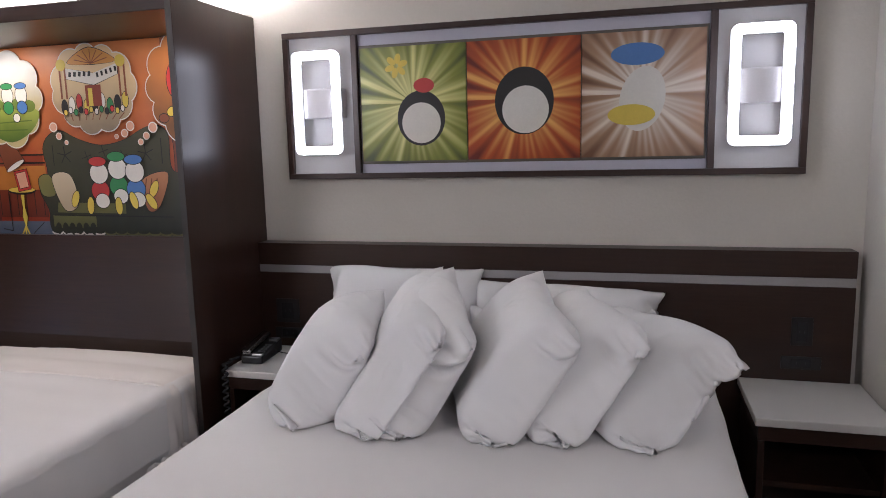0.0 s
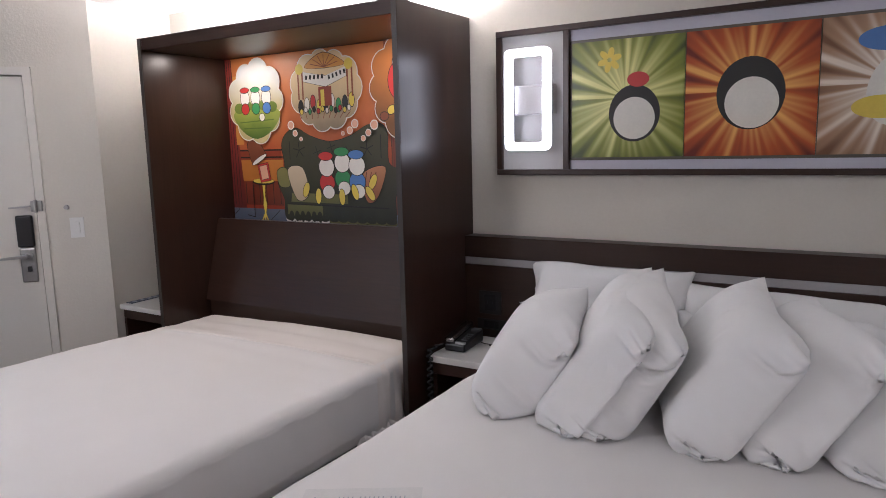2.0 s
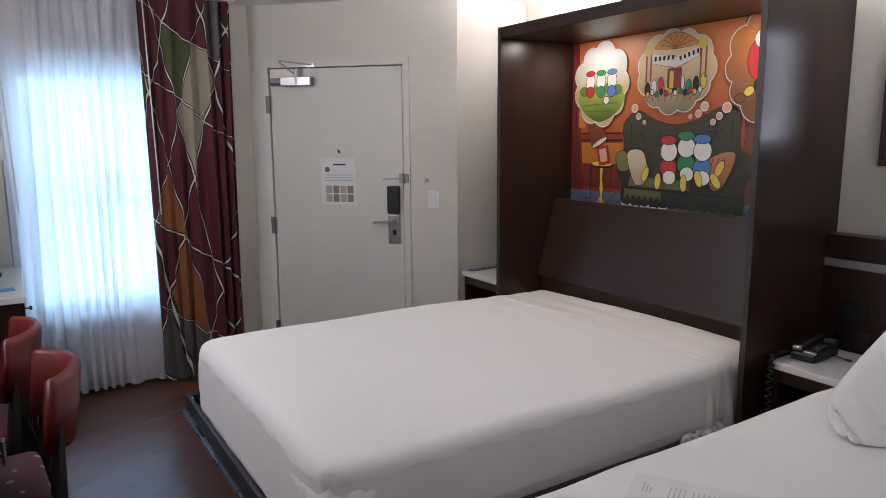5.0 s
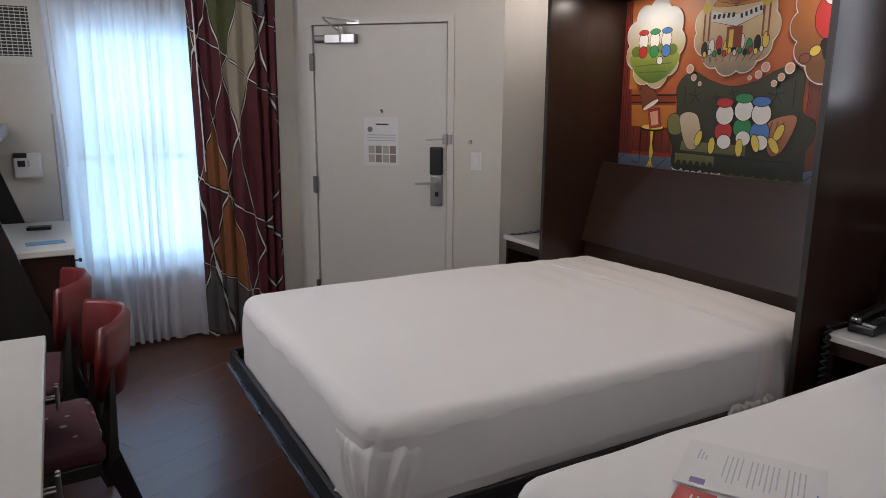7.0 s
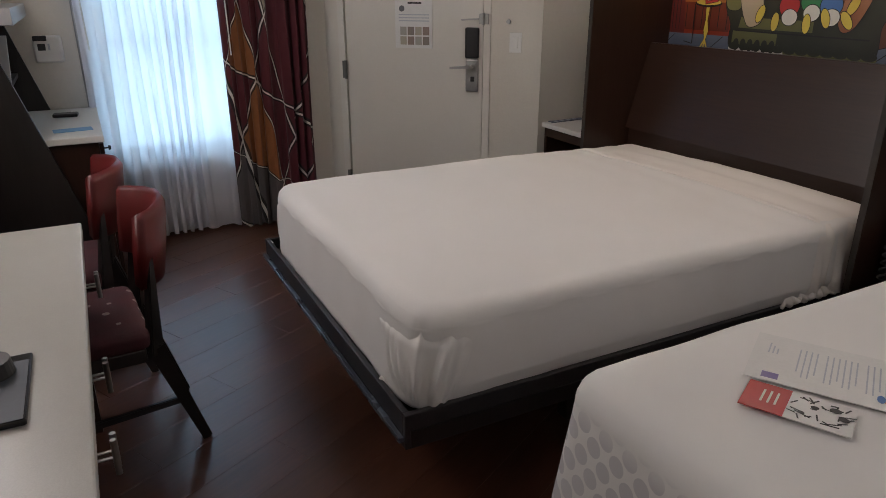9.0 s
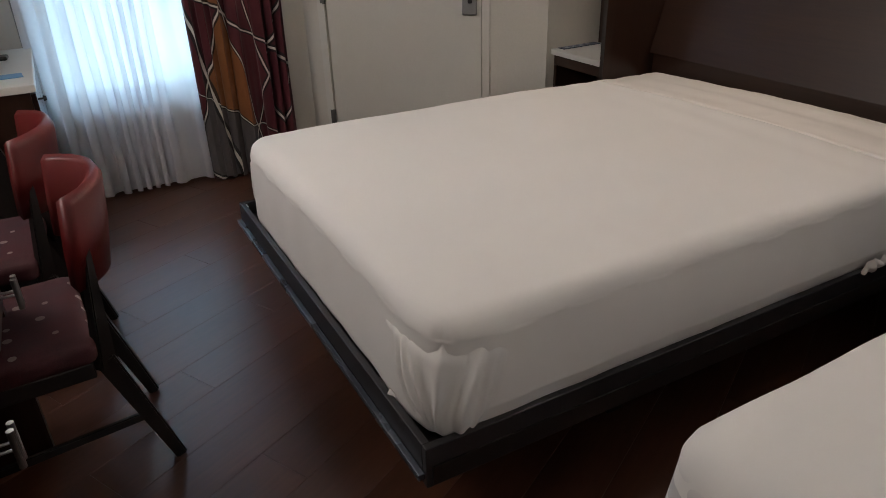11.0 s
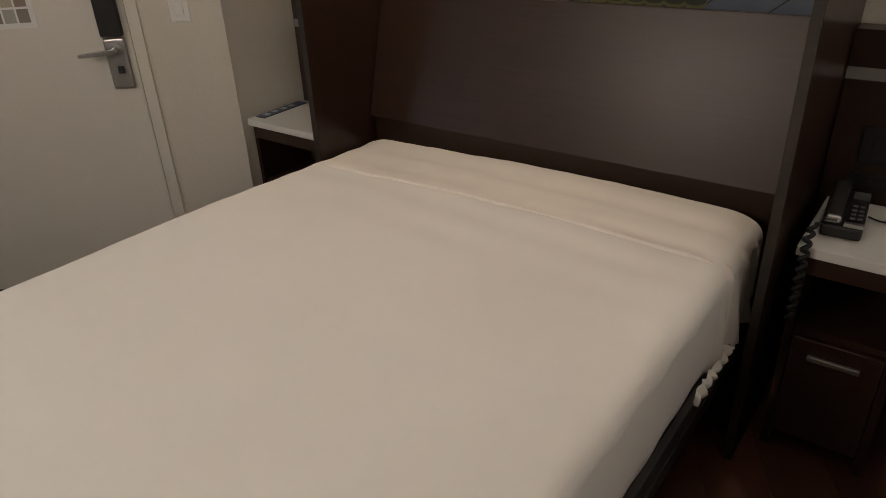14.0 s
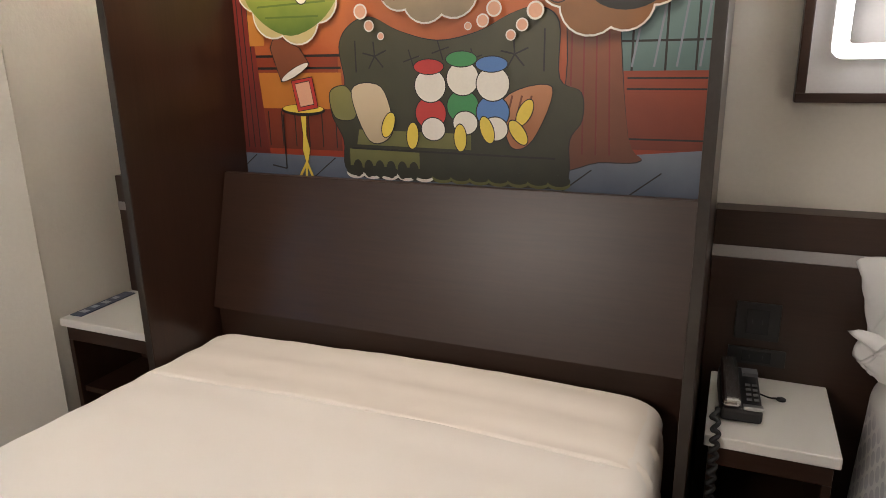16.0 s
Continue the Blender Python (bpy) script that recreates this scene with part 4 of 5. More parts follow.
cell = N.new("ShaderNodeCombineXYZ")
for k_ in range(3):
    L.new(fam[k_], cell.inputs[k_])
wn_ = N.new("ShaderNodeTexWhiteNoise")
wn_.noise_dimensions = "3D"
L.new(cell.outputs[0], wn_.inputs["Vector"])
near_ = calc("MINIMUM", calc("MINIMUM", gaps[0], gaps[1]), gaps[2])
ramp = N.new("ShaderNodeValToRGB")
ramp.color_ramp.interpolation = "CONSTANT"
els = ramp.color_ramp.elements
els[0].position, els[0].color = 0.0, (0.075, 0.004, 0.010, 1)
els[1].position, els[1].color = 0.58, (0.085, 0.075, 0.075, 1)
for pos, col in ((0.70, (0.060, 0.068, 0.016, 1)), (0.78, (0.22, 0.075, 0.016, 1)), (0.89, (0.30, 0.26, 0.19, 1)), (0.925, (0.075, 0.004, 0.010, 1))):
    e = els.new(pos)
    e.color = col
L.new(wn_.outputs["Value"], ramp.inputs[0])
wv = N.new("ShaderNodeTexNoise")
wv.inputs["Scale"].default_value = 40
L.new(uv.outputs["UV"], wv.inputs[0])
edge = N.new("ShaderNodeValToRGB")
edge.color_ramp.interpolation = "CONSTANT"
edge.color_ramp.elements[0].color, edge.color_ramp.elements[1].position = (1, 1, 1, 1), 0.0034
edge.color_ramp.elements[1].color = (0, 0, 0, 1)
L.new(near_, edge.inputs[0])
mx = N.new("ShaderNodeMix")
mx.data_type = "RGBA"
L.new(edge.outputs[0], mx.inputs[0])
L.new(ramp.outputs[0], mx.inputs[6])
mx.inputs[7].default_value = (0.62, 0.58, 0.52, 1)
dk = N.new("ShaderNodeValToRGB")
dk.color_ramp.interpolation = "CONSTANT"
dk.color_ramp.elements[0].color, dk.color_ramp.elements[1].position = (0.15, 0.15, 0.15, 1), 0.0095
dk.color_ramp.elements[1].color = (1, 1, 1, 1)
L.new(near_, dk.inputs[0])
mu = N.new("ShaderNodeMix")
mu.data_type, mu.blend_type = "RGBA", "MULTIPLY"
mu.inputs[0].default_value = 1.0
L.new(ramp.outputs[0], mu.inputs[6])
L.new(dk.outputs[0], mu.inputs[7])
L.new(mu.outputs[2], mx.inputs[6])
L.new(mx.outputs[2], b.inputs["Base Color"])
b.inputs["Roughness"].default_value = 0.75
b.inputs["Sheen Weight"].default_value = 0.15
bp = N.new("ShaderNodeBump")
bp.inputs["Strength"].default_value, bp.inputs["Distance"].default_value = 0.2, 0.002
L.new(wv.outputs[0], bp.inputs["Height"])
L.new(bp.outputs[0], b.inputs["Normal"])
drape = thing("drape", (0, 0, 0), 0, "burgundy drape with a harlequin print of white lines", "curtain")
part("drape_cloth", cloth(-2.25, -1.70, 0.015, 2.405, -4.345, 0.056, 6.5, 5.0, 360, 30, -0.04, 1.6, 0.35), DRAPE, drape, smooth=True)
part("draw_wand", cyl(0.004, 0.004, 1.3, 10, (-4.29, -2.215, 1.75), 1), PLASTICW, drape)
part("curtain_track", box(-4.46, -4.30, -3.02, -1.68, 2.405, 2.418), PLASTICW, None, "white ceiling curtain track", category="curtain track")
part("baseboard", box(XW, XW + 0.014, YS, -1.62, 0, 0.085, 0.002), BLACKWOOD, None, "low dark baseboard under the window", kind="structure")

# ---- vent and thermostat ----
vt = thing("wall_vent", (XW, -3.26, 1.90), 0, "cream framed wall vent with a dark grille", "vent")
# Flat black sheet puts the duct's shade behind the cream slats.
part("backing", box(0.001, 0.004, -0.20, 0.20, -0.14, 0.14), BLACK, vt)
part("frame", join(box(0.001, 0.014, -0.235, -0.195, -0.175, 0.175), box(0.001, 0.014, 0.195, 0.235, -0.175, 0.175), box(0.001, 0.014, -0.195, 0.195, -0.175, -0.135), box(0.001, 0.014, -0.195, 0.195, 0.135, 0.175)), DOORPAINT, vt)
for k in range(15):
    z = -0.126 + k * 0.018
    part("slat", box(0.006, 0.011, -0.195, 0.195, z - 0.002, z + 0.002), DOORPAINT, vt)
for k in range(15):
    y = -0.182 + k * 0.026
    part("bar", box(0.0045, 0.0075, y - 0.0015, y + 0.0015, -0.135, 0.135), DOORPAINT, vt)
th = thing("thermostat", (XW, -3.15, 1.158), 0, "white wall thermostat with a small dark screen", "thermostat")
part("case", box(0.001, 0.042, -0.072, 0.072, -0.072, 0.072, 0.014, 4), PLASTICW, th)
part("screen", box(0.0425, 0.044, -0.050, -0.012, -0.005, 0.03), BLACK, th)
part("sensor_window", box(0.03, 0.0435, -0.068, 0.0, 0.044, 0.0725, 0.004), BLACK, th)
part("button", box(0.0425, 0.045, 0.000, 0.010, -0.005, 0.03), GREYINK, th)

# ---- dresser and slanted unit by the window ----
dr = thing("dresser", (-3.97, -3.36, 0), 0, "dark dresser with a white quartz top by the window", "dresser")
part("top", box(-0.46, 0.46, -0.39, 0.395, 0.805, 0.835, 0.004), QUARTZ, dr, "white quartz top")
part("body", box(-0.44, 0.445, -0.38, 0.37, 0.06, 0.804, 0.003), WOOD, dr)
for k in range(2):
    d = part("door_front", box(-0.435 + k * 0.44, -0.005 + k * 0.44, 0.371, 0.389, 0.07, 0.795, 0.002), WOOD, dr)
    part("knob", join(cyl(0.004, 0.004, 0.02, 12, (-0.03 + k * 0.44 + 0.40, 0.398, 0.76), 90), cyl(0.009, 0.012, 0.012, 16, (-0.03 + k * 0.44 + 0.40, 0.414, 0.76), 90)), BLACK, d)
su = thing("slanted_shelf_unit", (-3.47, -3.36, 0), 0, "black shelf unit with slanted side panels and grey top", "shelf unit")
fin = [(-0.40, 0.0), (0.41, 0.0), (0.01, 1.33), (-0.40, 1.33)]


def fin_bm(xa, xb):
    bm = prism(fin, xa, xb)
    for v in bm.verts:
        v.co = Vector((v.co.y, v.co.x, v.co.z))
    return bm


part("side_panel", fin_bm(0.0, 0.03), BLACKWOOD, su)
part("side_panel", fin_bm(-1.02, -0.99), BLACKWOOD, su)
part("top_shelf", box(-1.03, 0.06, -0.40, 0.135, 1.332, 1.40, 0.004), SILVER, su, "grey metallic top shelf")
part("back_panel", box(-0.985, -0.005, -0.41, -0.395, 0.85, 1.33), BLACKWOOD, su)
part("mid_shelf", box(-0.985, -0.005, -0.394, 0.04, 1.02, 1.04), BLACKWOOD, su)
part("leaflet_stack", moved(box(-0.05, 0.05, -0.002, 0.002, -0.12, 0.12), pose(-3.62, -3.33, 1.165, -12, 0, 70)), PAPER, None, "pale printed leaflet propped on the shelf", category="leaflet")
part("phone", moved(box(-0.06, 0.06, -0.035, 0.035, 0, 0.018, 0.006), pose(-4.15, -3.12, 0.836, 0, 0, 85)), BLACK, None, "small black device on the dresser", category="device")
part("blue_card", moved(box(-0.045, 0.045, -0.085, 0.085, 0, 0.002), pose(-3.72, -3.09, 0.836, 0, 0, 5)), flat("pale_blue_print", (0.16, 0.36, 0.60)), None, "pale blue card lying on the dresser", category="card")

# ---- desk ----
dk_ = thing("desk", (-0.64, -3.43, 0), 0, "long dark desk with a speckled white stone top", "desk")
part("top", box(-1.762, 1.762, -0.345, 0.342, 0.730, 0.764, 0.005), STONE, dk_, "speckled white stone top")
part("apron", box(-1.74, 1.74, 0.285, 0.305, 0.60, 0.729), WOODH, dk_)
for x in (-1.745, -0.3, 1.715):
    part("leg_panel", box(x, x + 0.035, -0.33, 0.284, 0, 0.729, 0.002), WOOD, dk_)
for k, x in enumerate((-1.42, -0.86, -0.55, 0.1)):
    f = part("drawer_front", box(x - 0.13, x + 0.13, 0.306, 0.318, 0.605, 0.726, 0.002), WOODH, dk_)
    for s in (-1, 1):
        part("pull", cyl(0.006, 0.006, 0.075, 14, (x + s * 0.011, 0.366, 0.672)), STEEL, f, "short upright steel pull")
        part("pull_post", cyl(0.003, 0.003, 0.05, 10, (x + s * 0.011, 0.340, 0.672), 90), STEEL, f)
tr = thing("folder_tray", (-1.34, -3.36, 0.765), 90, "black glossy tray with papers on the desk", "tray")
GLOSS = mat("black_gloss", (0.010, 0.010, 0.012), 0.15, vary=0.1, bump=0)
part("tray_base", box(-0.17, 0.17, -0.135, 0.135, 0, 0.012, 0.004), GLOSS, tr)
part("dark_booklet", moved(box(-0.10, 0.10, -0.11, 0.11, 0.013, 0.02, 0.002), pose(-0.05, -0.01, 0)), GLOSS, tr)
part("grey_strip", box(0.07, 0.165, -0.13, 0.10, 0.0125, 0.0135), flat("slate_print", (0.07, 0.08, 0.10)), tr)
for k in range(2):
    part("print_bar", box(0.0 + k * 0.11, 0.008 + k * 0.11, -0.10, -0.03, 0.0205 - k * 0.0065, 0.021 - k * 0.0065), GREYINK, tr)
part("remote_puck", join(cyl(0.045, 0.04, 0.03, 28, (0.10, 0.06, 0.03)), cyl(0.02, 0.018, 0.02, 20, (0.10, 0.06, 0.055))), BLACK, tr)

# ---- chairs ----
SEAT = mat("burgundy_patterned_seat", (0.055, 0.012, 0.016), 0.8, vary=0.4, scale=14, fine=300, bump=0.3)
nt = SEAT.node_tree
N, L = nt.nodes, nt.links
vo = N.new("ShaderNodeTexVoronoi")
vo.inputs["Scale"].default_value, vo.inputs["Randomness"].default_value = 11, 0.5
tc = N.new("ShaderNodeTexCoord")
L.new(tc.outputs["Object"], vo.inputs["Vector"])
lt_ = N.new("ShaderNodeMath")
lt_.operation = "LESS_THAN"
lt_.inputs[1].default_value = 0.13
L.new(vo.outputs["Distance"], lt_.inputs[0])
mx = N.new("ShaderNodeMix")
mx.data_type = "RGBA"
old = N["Principled BSDF"].inputs["Base Color"].links[0].from_socket
L.new(lt_.outputs[0], mx.inputs[0])
L.new(old, mx.inputs[6])
mx.inputs[7].default_value = (0.26, 0.20, 0.18, 1)
L.new(mx.outputs[2], N["Principled BSDF"].inputs["Base Color"])


def chair(at, rz):
    """Faces -y; the backrest is at +y."""
    c = thing("chair", at, rz, "dark wood chair with a curved red leather back", "chair", "desk chairs")
    part("seat", moved(soft_box(0.44, 0.44, 0.075, 0.03, 14, 0.003, 5), pose(0, -0.02, 0.40)), SEAT, c, "burgundy patterned upholstered seat", smooth=True)
    part("seat_frame", box(-0.20, 0.20, -0.22, 0.18, 0.355, 0.402, 0.004), BLACKWOOD, c)
    bm = bmesh.new()
    n, r0 = 24, 0.215
    rows = []
    for k in range(n + 1):
        a = radians(-54 + 108 * k / n)
        drop = 0.015 * abs(k / n - 0.5) * 2
        ring = []
        for rr, z in ((r0, 0.60 + drop), (r0 + 0.026, 0.585 + drop), (r0 + 0.036, 0.72), (r0 + 0.036, 0.83 - drop), (r0 + 0.018, 0.858 - drop), (r0, 0.845 - drop), (r0 - 0.004, 0.72)):
            tilt = (z - 0.6) * 0.10
            ring.append(bm.verts.new((rr * math.sin(a), rr * math.cos(a) + 0.055 + tilt, z)))
        rows.append(ring)
    for k in range(n):
        for q in range(7):
            bm.faces.new((rows[k][q], rows[k + 1][q], rows[k + 1][(q + 1) % 7], rows[k][(q + 1) % 7]))
    bm.faces.new(rows[0])
    bm.faces.new(rows[-1][::-1])
    part("backrest", bm, LEATHER, c, "curved red leather backrest", smooth=True)
    for s in (-1, 1):
        part("back_leg", join(bar((s * 0.175, 0.33, 0.0), (s * 0.185, 0.205, 0.40), 0.028, 0.032, 0.036, 0.05), bar((s * 0.185, 0.205, 0.37), (s * 0.165, 0.235, 0.72), 0.036, 0.05, 0.022, 0.018)), BLACKWOOD, c)
        part("front_leg", bar((s * 0.19, -0.22, 0.0), (s * 0.18, -0.17, 0.38), 0.026, 0.028, 0.036, 0.04), BLACKWOOD, c)
        part("stretcher", bar((s * 0.182, 0.27, 0.18), (s * 0.185, -0.19, 0.16), 0.016, 0.024), BLACKWOOD, c)
    return c


c1 = chair((-2.31, -3.16, 0), 4)
copy_thing(c1, pose(-2.91, -3.25, 0, 0, 0, -4))

# ---- papers on the bed ----
pm = thing("letter", (-0.743, -1.952, 0.7735), 31, "white printed letter sheet lying on the bed", "letter")
part("sheet", box(0, 0.279, 0, 0.205, 0, 0.0012), PAPER, pm)
for k in range(14):
    x = 0.085 + k * 0.0105 + (0.008 if k > 3 else 0) + (0.008 if k > 9 else 0)
    part("text_bar", box(x, x + 0.0028, 0.045 if k % 3 else 0.065, 0.165, 0.0012, 0.0016), GREYINK, pm)
for k in range(3):
    part("address_bar", box(0.028 + k * 0.008, 0.031 + k * 0.008, 0.12, 0.165 - k * 0.01, 0.0012, 0.0016), GREYINK, pm)
part("stamp", box(0.03, 0.06, 0.012, 0.035, 0.0012, 0.0016), flat("violet_print", (0.20, 0.16, 0.36)), pm)
cb = part("crest_print", moved(disc(0.0, 0.0, 0.017, 0.011, 0, 0.0004), pose(0.25, 0.035, 0.0012, 90, 0, 0)), flat("orange_print", (0.45, 0.22, 0.06)), pm)
part("crest_print", moved(disc(0.0, 0.0, 0.009, 0.006, 0, 0.0004), pose(0.252, 0.035, 0.0018, 90, 0, 0)), YELLOWP, pm)
part("crest_print", moved(disc(0.0, 0.0, 0.007, 0.014, 0, 0.0004), pose(0.232, 0.037, 0.0019, 90, 0, 0)), BLUEP, pm)
part("signature", moved(box(-0.010, 0.010, -0.0012, 0.0012, 0.0012, 0.0016), pose(0.262, 0.075, 0, 0, 0, 80)), BLUEP, pm)
cd = thing("card_booklet", (-0.679, -2.04, 0.7735), 27, "red and white printed card lying on the bed", "card")
part("red_half", box(0, 0.075, 0, 0.098, 0, 0.0012), REDP, cd)
part("white_half", box(0.075, 0.182, 0, 0.098, 0, 0.0012), PAPER, cd)
rnd_card = random.Random(5)
for k in range(26):
    cx_, cy_ = 0.083 + 0.092 * rnd_card.random(), 0.012 + 0.074 * rnd_card.random()
    ln = rnd_card.uniform(0.005, 0.015)
    part("black_stroke", moved(box(-ln, ln, -0.0014, 0.0014, 0.0013, 0.0016 + k * 0.00002), pose(cx_, cy_, 0, 0, 0, rnd_card.uniform(0, 180))), INK, cd)
for cx_, cy_, r in ((0.150, 0.070, 0.010), (0.166, 0.048, 0.009), (0.118, 0.060, 0.007), (0.100, 0.030, 0.006)):
    part("black_spot", moved(disc(0, 0, r, r * 0.8, 0, 0.0004, 18), pose(cx_, cy_, 0.0024, 90)), INK, cd)
for k in range(3):
    part("print_bar", box(0.03 + k * 0.012, 0.034 + k * 0.012, 0.03, 0.075, 0.0013, 0.0016), CREAM, cd)

# ---- printed mural inside the wall bed ----
def gradient_print(name, low, high, z0_, z1_, streak=0.25):
    m = bpy.data.materials.new(name)
    m.use_nodes = True
    nt = m.node_tree
    N, L = nt.nodes, nt.links
    b = N["Principled BSDF"]
    tc = N.new("ShaderNodeTexCoord")
    sp = N.new("ShaderNodeSeparateXYZ")
    L.new(tc.outputs["Object"], sp.inputs[0])
    ns = N.new("ShaderNodeTexNoise")
    ns.inputs["Scale"].default_value, ns.inputs["Detail"].default_value = 9, 5
    L.new(tc.outputs["Object"], ns.inputs[0])
    mr = N.new("ShaderNodeMapRange")
    mr.inputs["From Min"].default_value, mr.inputs["From Max"].default_value = z0_, z1_
    L.new(sp.outputs["Z"], mr.inputs[0])
    k = N.new("ShaderNodeMath")
    k.operation = "MULTIPLY_ADD"
    L.new(ns.outputs[0], k.inputs[0])
    k.inputs[1].default_value = streak * 2
    L.new(mr.outputs[0], k.inputs[2])
    k2 = N.new("ShaderNodeMath")
    k2.operation = "SUBTRACT"
    L.new(k.outputs[0], k2.inputs[0])
    k2.inputs[1].default_value = streak
    rp = N.new("ShaderNodeValToRGB")
    rp.color_ramp.elements[0].color, rp.color_ramp.elements[1].color = (*low, 1), (*high, 1)
    L.new(k2.outputs[0], rp.inputs[0])
    L.new(rp.outputs[0], b.inputs["Base Color"])
    b.inputs["Roughness"].default_value = 0.45
    return m


MX = -2.187
mu_ = thing("mural", (MX, -0.046, 0), 0, "glossy printed mural of a room with a green sofa", "mural")
ORANGE = gradient_print("orange_wall_print", (0.24, 0.030, 0.010), (0.56, 0.19, 0.045), 1.35, 2.1)
part("printed_sheet", box(-0.79, 0.79, -0.002, 0, 1.128, 2.098), ORANGE, mu_)
LAYER = [0]


OUTLINED = {"sofa", "sofa_arm", "cushion", "plain_shape", "table_top", "table_pole", "lamp_shade", "picture", "theatre_sign", "brown_drape", "theatre_roof", "ball"}


def ink(name, pts_, material, rim=True):
    if rim and name in OUTLINED:
        mx_, mz_ = sum(p[0] for p in pts_) / len(pts_), sum(p[1] for p in pts_) / len(pts_)
        grown = []
        for p in pts_:
            v_ = Vector((p[0] - mx_, p[1] - mz_))
            v_ *= 1 + 0.0035 / max(v_.length, 0.006)
            grown.append((mx_ + v_.x, mz_ + v_.y))
        ink("ink_line", grown, INK, False)
    LAYER[0] += 1
    y = -0.0024 - LAYER[0] * 0.00005
    return part(name, prism([(p[0] - MX, p[1]) for p in pts_], y, y - 0.0002), material, mu_)


def oval(x, z, rx, rz_, n=28, turn=0.0):
    return [(x + rx * math.cos(a) * math.cos(turn) - rz_ * math.sin(a) * math.sin(turn), z + rx * math.cos(a) * math.sin(turn) + rz_ * math.sin(a) * math.cos(turn)) for a in [2 * math.pi * k / n for k in range(n)]]


def smooth_line(pts_, n=8):
    out = []
    m = len(pts_)
    for k in range(m):
        p0, p1, p2, p3 = pts_[k - 1], pts_[k], pts_[(k + 1) % m], pts_[(k + 2) % m]
        for q in range(n):
            t = q / n
            out.append(tuple(0.5 * (2 * p1[i] + (p2[i] - p0[i]) * t + (2 * p0[i] - 5 * p1[i] + 4 * p2[i] - p3[i]) * t * t + (3 * p1[i] - p0[i] - 3 * p2[i] + p3[i]) * t ** 3) for i in (0, 1)))
    return out


def stroke(x0_, za, x1_, zb, w=0.004):
    d = Vector((x1_ - x0_, zb - za)).normalized()
    n = Vector((-d.y, d.x)) * w / 2
    return [(x0_ + n.x, za + n.y), (x1_ + n.x, zb + n.y), (x1_ - n.x, zb - n.y), (x0_ - n.x, za - n.y)]


FLOORP = gradient_print("blue_floor_print", (0.035, 0.055, 0.10), (0.17, 0.19, 0.23), 1.1, 1.35)
MAROON = gradient_print("maroon_cloth_print", (0.10, 0.015, 0.012), (0.26, 0.03, 0.02), 1.2, 2.1)
BROWN = gradient_print("brown_cloth_print", (0.10, 0.03, 0.015), (0.24, 0.075, 0.03), 1.2, 2.0)
RUST = gradient_print("rust_panel_print", (0.09, 0.016, 0.008), (0.22, 0.038, 0.013), 1.2, 1.5)
AMBER = gradient_print("amber_panel_print", (0.40, 0.14, 0.02), (0.58, 0.26, 0.05), 1.4, 2.0)
SOFA = gradient_print("olive_sofa_print", (0.016, 0.017, 0.010), (0.058, 0.056, 0.026), 1.15, 1.72)
SOFAL = gradient_print("light_olive_print", (0.10, 0.10, 0.03), (0.20, 0.19, 0.06), 1.2, 1.5)
TEAL = gradient_print("teal_glass_print", (0.07, 0.13, 0.13), (0.16, 0.24, 0.23), 1.5, 2.0)
BEIGE = gradient_print("beige_cushion_print", (0.40, 0.31, 0.20), (0.55, 0.45, 0.31), 1.3, 1.5)
TERRA = gradient_print("terracotta_cushion_print", (0.28, 0.10, 0.04), (0.42, 0.19, 0.09), 1.3, 1.5)
LIME = gradient_print("meadow_print", (0.07, 0.13, 0.02), (0.34, 0.38, 0.06), 1.65, 1.85)
CLOUDW = gradient_print("white_cloud_print", (0.46, 0.38, 0.17), (0.62, 0.63, 0.60), 1.8, 2.0)
LIMED = gradient_print("dark_meadow_print", (0.05, 0.10, 0.015), (0.15, 0.20, 0.03), 1.65, 1.85)
TAN = gradient_print("tan_theatre_print", (0.20, 0.16, 0.11), (0.66, 0.49, 0.26), 1.66, 1.95)
PINKISH = flat("pink_bubble_print", (0.60, 0.33, 0.22))

ink("wainscot", [(-2.94, 1.26), (-2.57, 1.26), (-2.57, 1.58), (-2.94, 1.58)], RUST)
for k in range(7):
    ink("wainscot_line", stroke(-2.92 + k * 0.055, 1.27, -2.92 + k * 0.055, 1.39, 0.004), INK)
ink("amber_panel", [(-2.90, 1.40), (-2.56, 1.40), (-2.56, 1.52), (-2.90, 1.52)], AMBER)
for z in (1.535, 1.575):
    ink("panel_line", stroke(-2.92, z, -2.56, z, 0.008), INK)
ink("left_curtain", [(-2.977, 1.24), (-2.87, 1.24), (-2.90, 1.60), (-2.93, 2.098), (-2.977, 2.098)], MAROON)
for k in range(3):
    ink("fold_line", stroke(-2.96 + k * 0.025, 1.26, -2.965 + k * 0.018, 2.09, 0.004), INK)
ink("amber_glow", [(-2.92, 1.61), (-2.86, 1.61), (-2.85, 2.0), (-2.92, 2.0)], AMBER)
ink("printed_window", [(-1.70, 1.52), (-1.397, 1.52), (-1.397, 2.02), (-1.70, 2.02)], TEAL)
for x in (-1.62, -1.53, -1.45):
    ink("muntin", stroke(x, 1.52, x, 2.02, 0.006), INK)
for z in (1.60, 1.74, 1.88):
    ink("muntin", stroke(-1.70, z, -1.397, z, 0.006), INK)
for k in range(5):
    ink("pane_shade", stroke(-1.68 + k * 0.06, 1.53, -1.60 + k * 0.05, 1.95, 0.006), FLOORP)
ink("red_wainscot", [(-1.66, 1.30), (-1.397, 1.30), (-1.397, 1.52), (-1.66, 1.52)], RUST)
for z in (1.33, 1.47, 1.50):
    ink("panel_line", stroke(-1.63, z, -1.40, z, 0.005), INK)
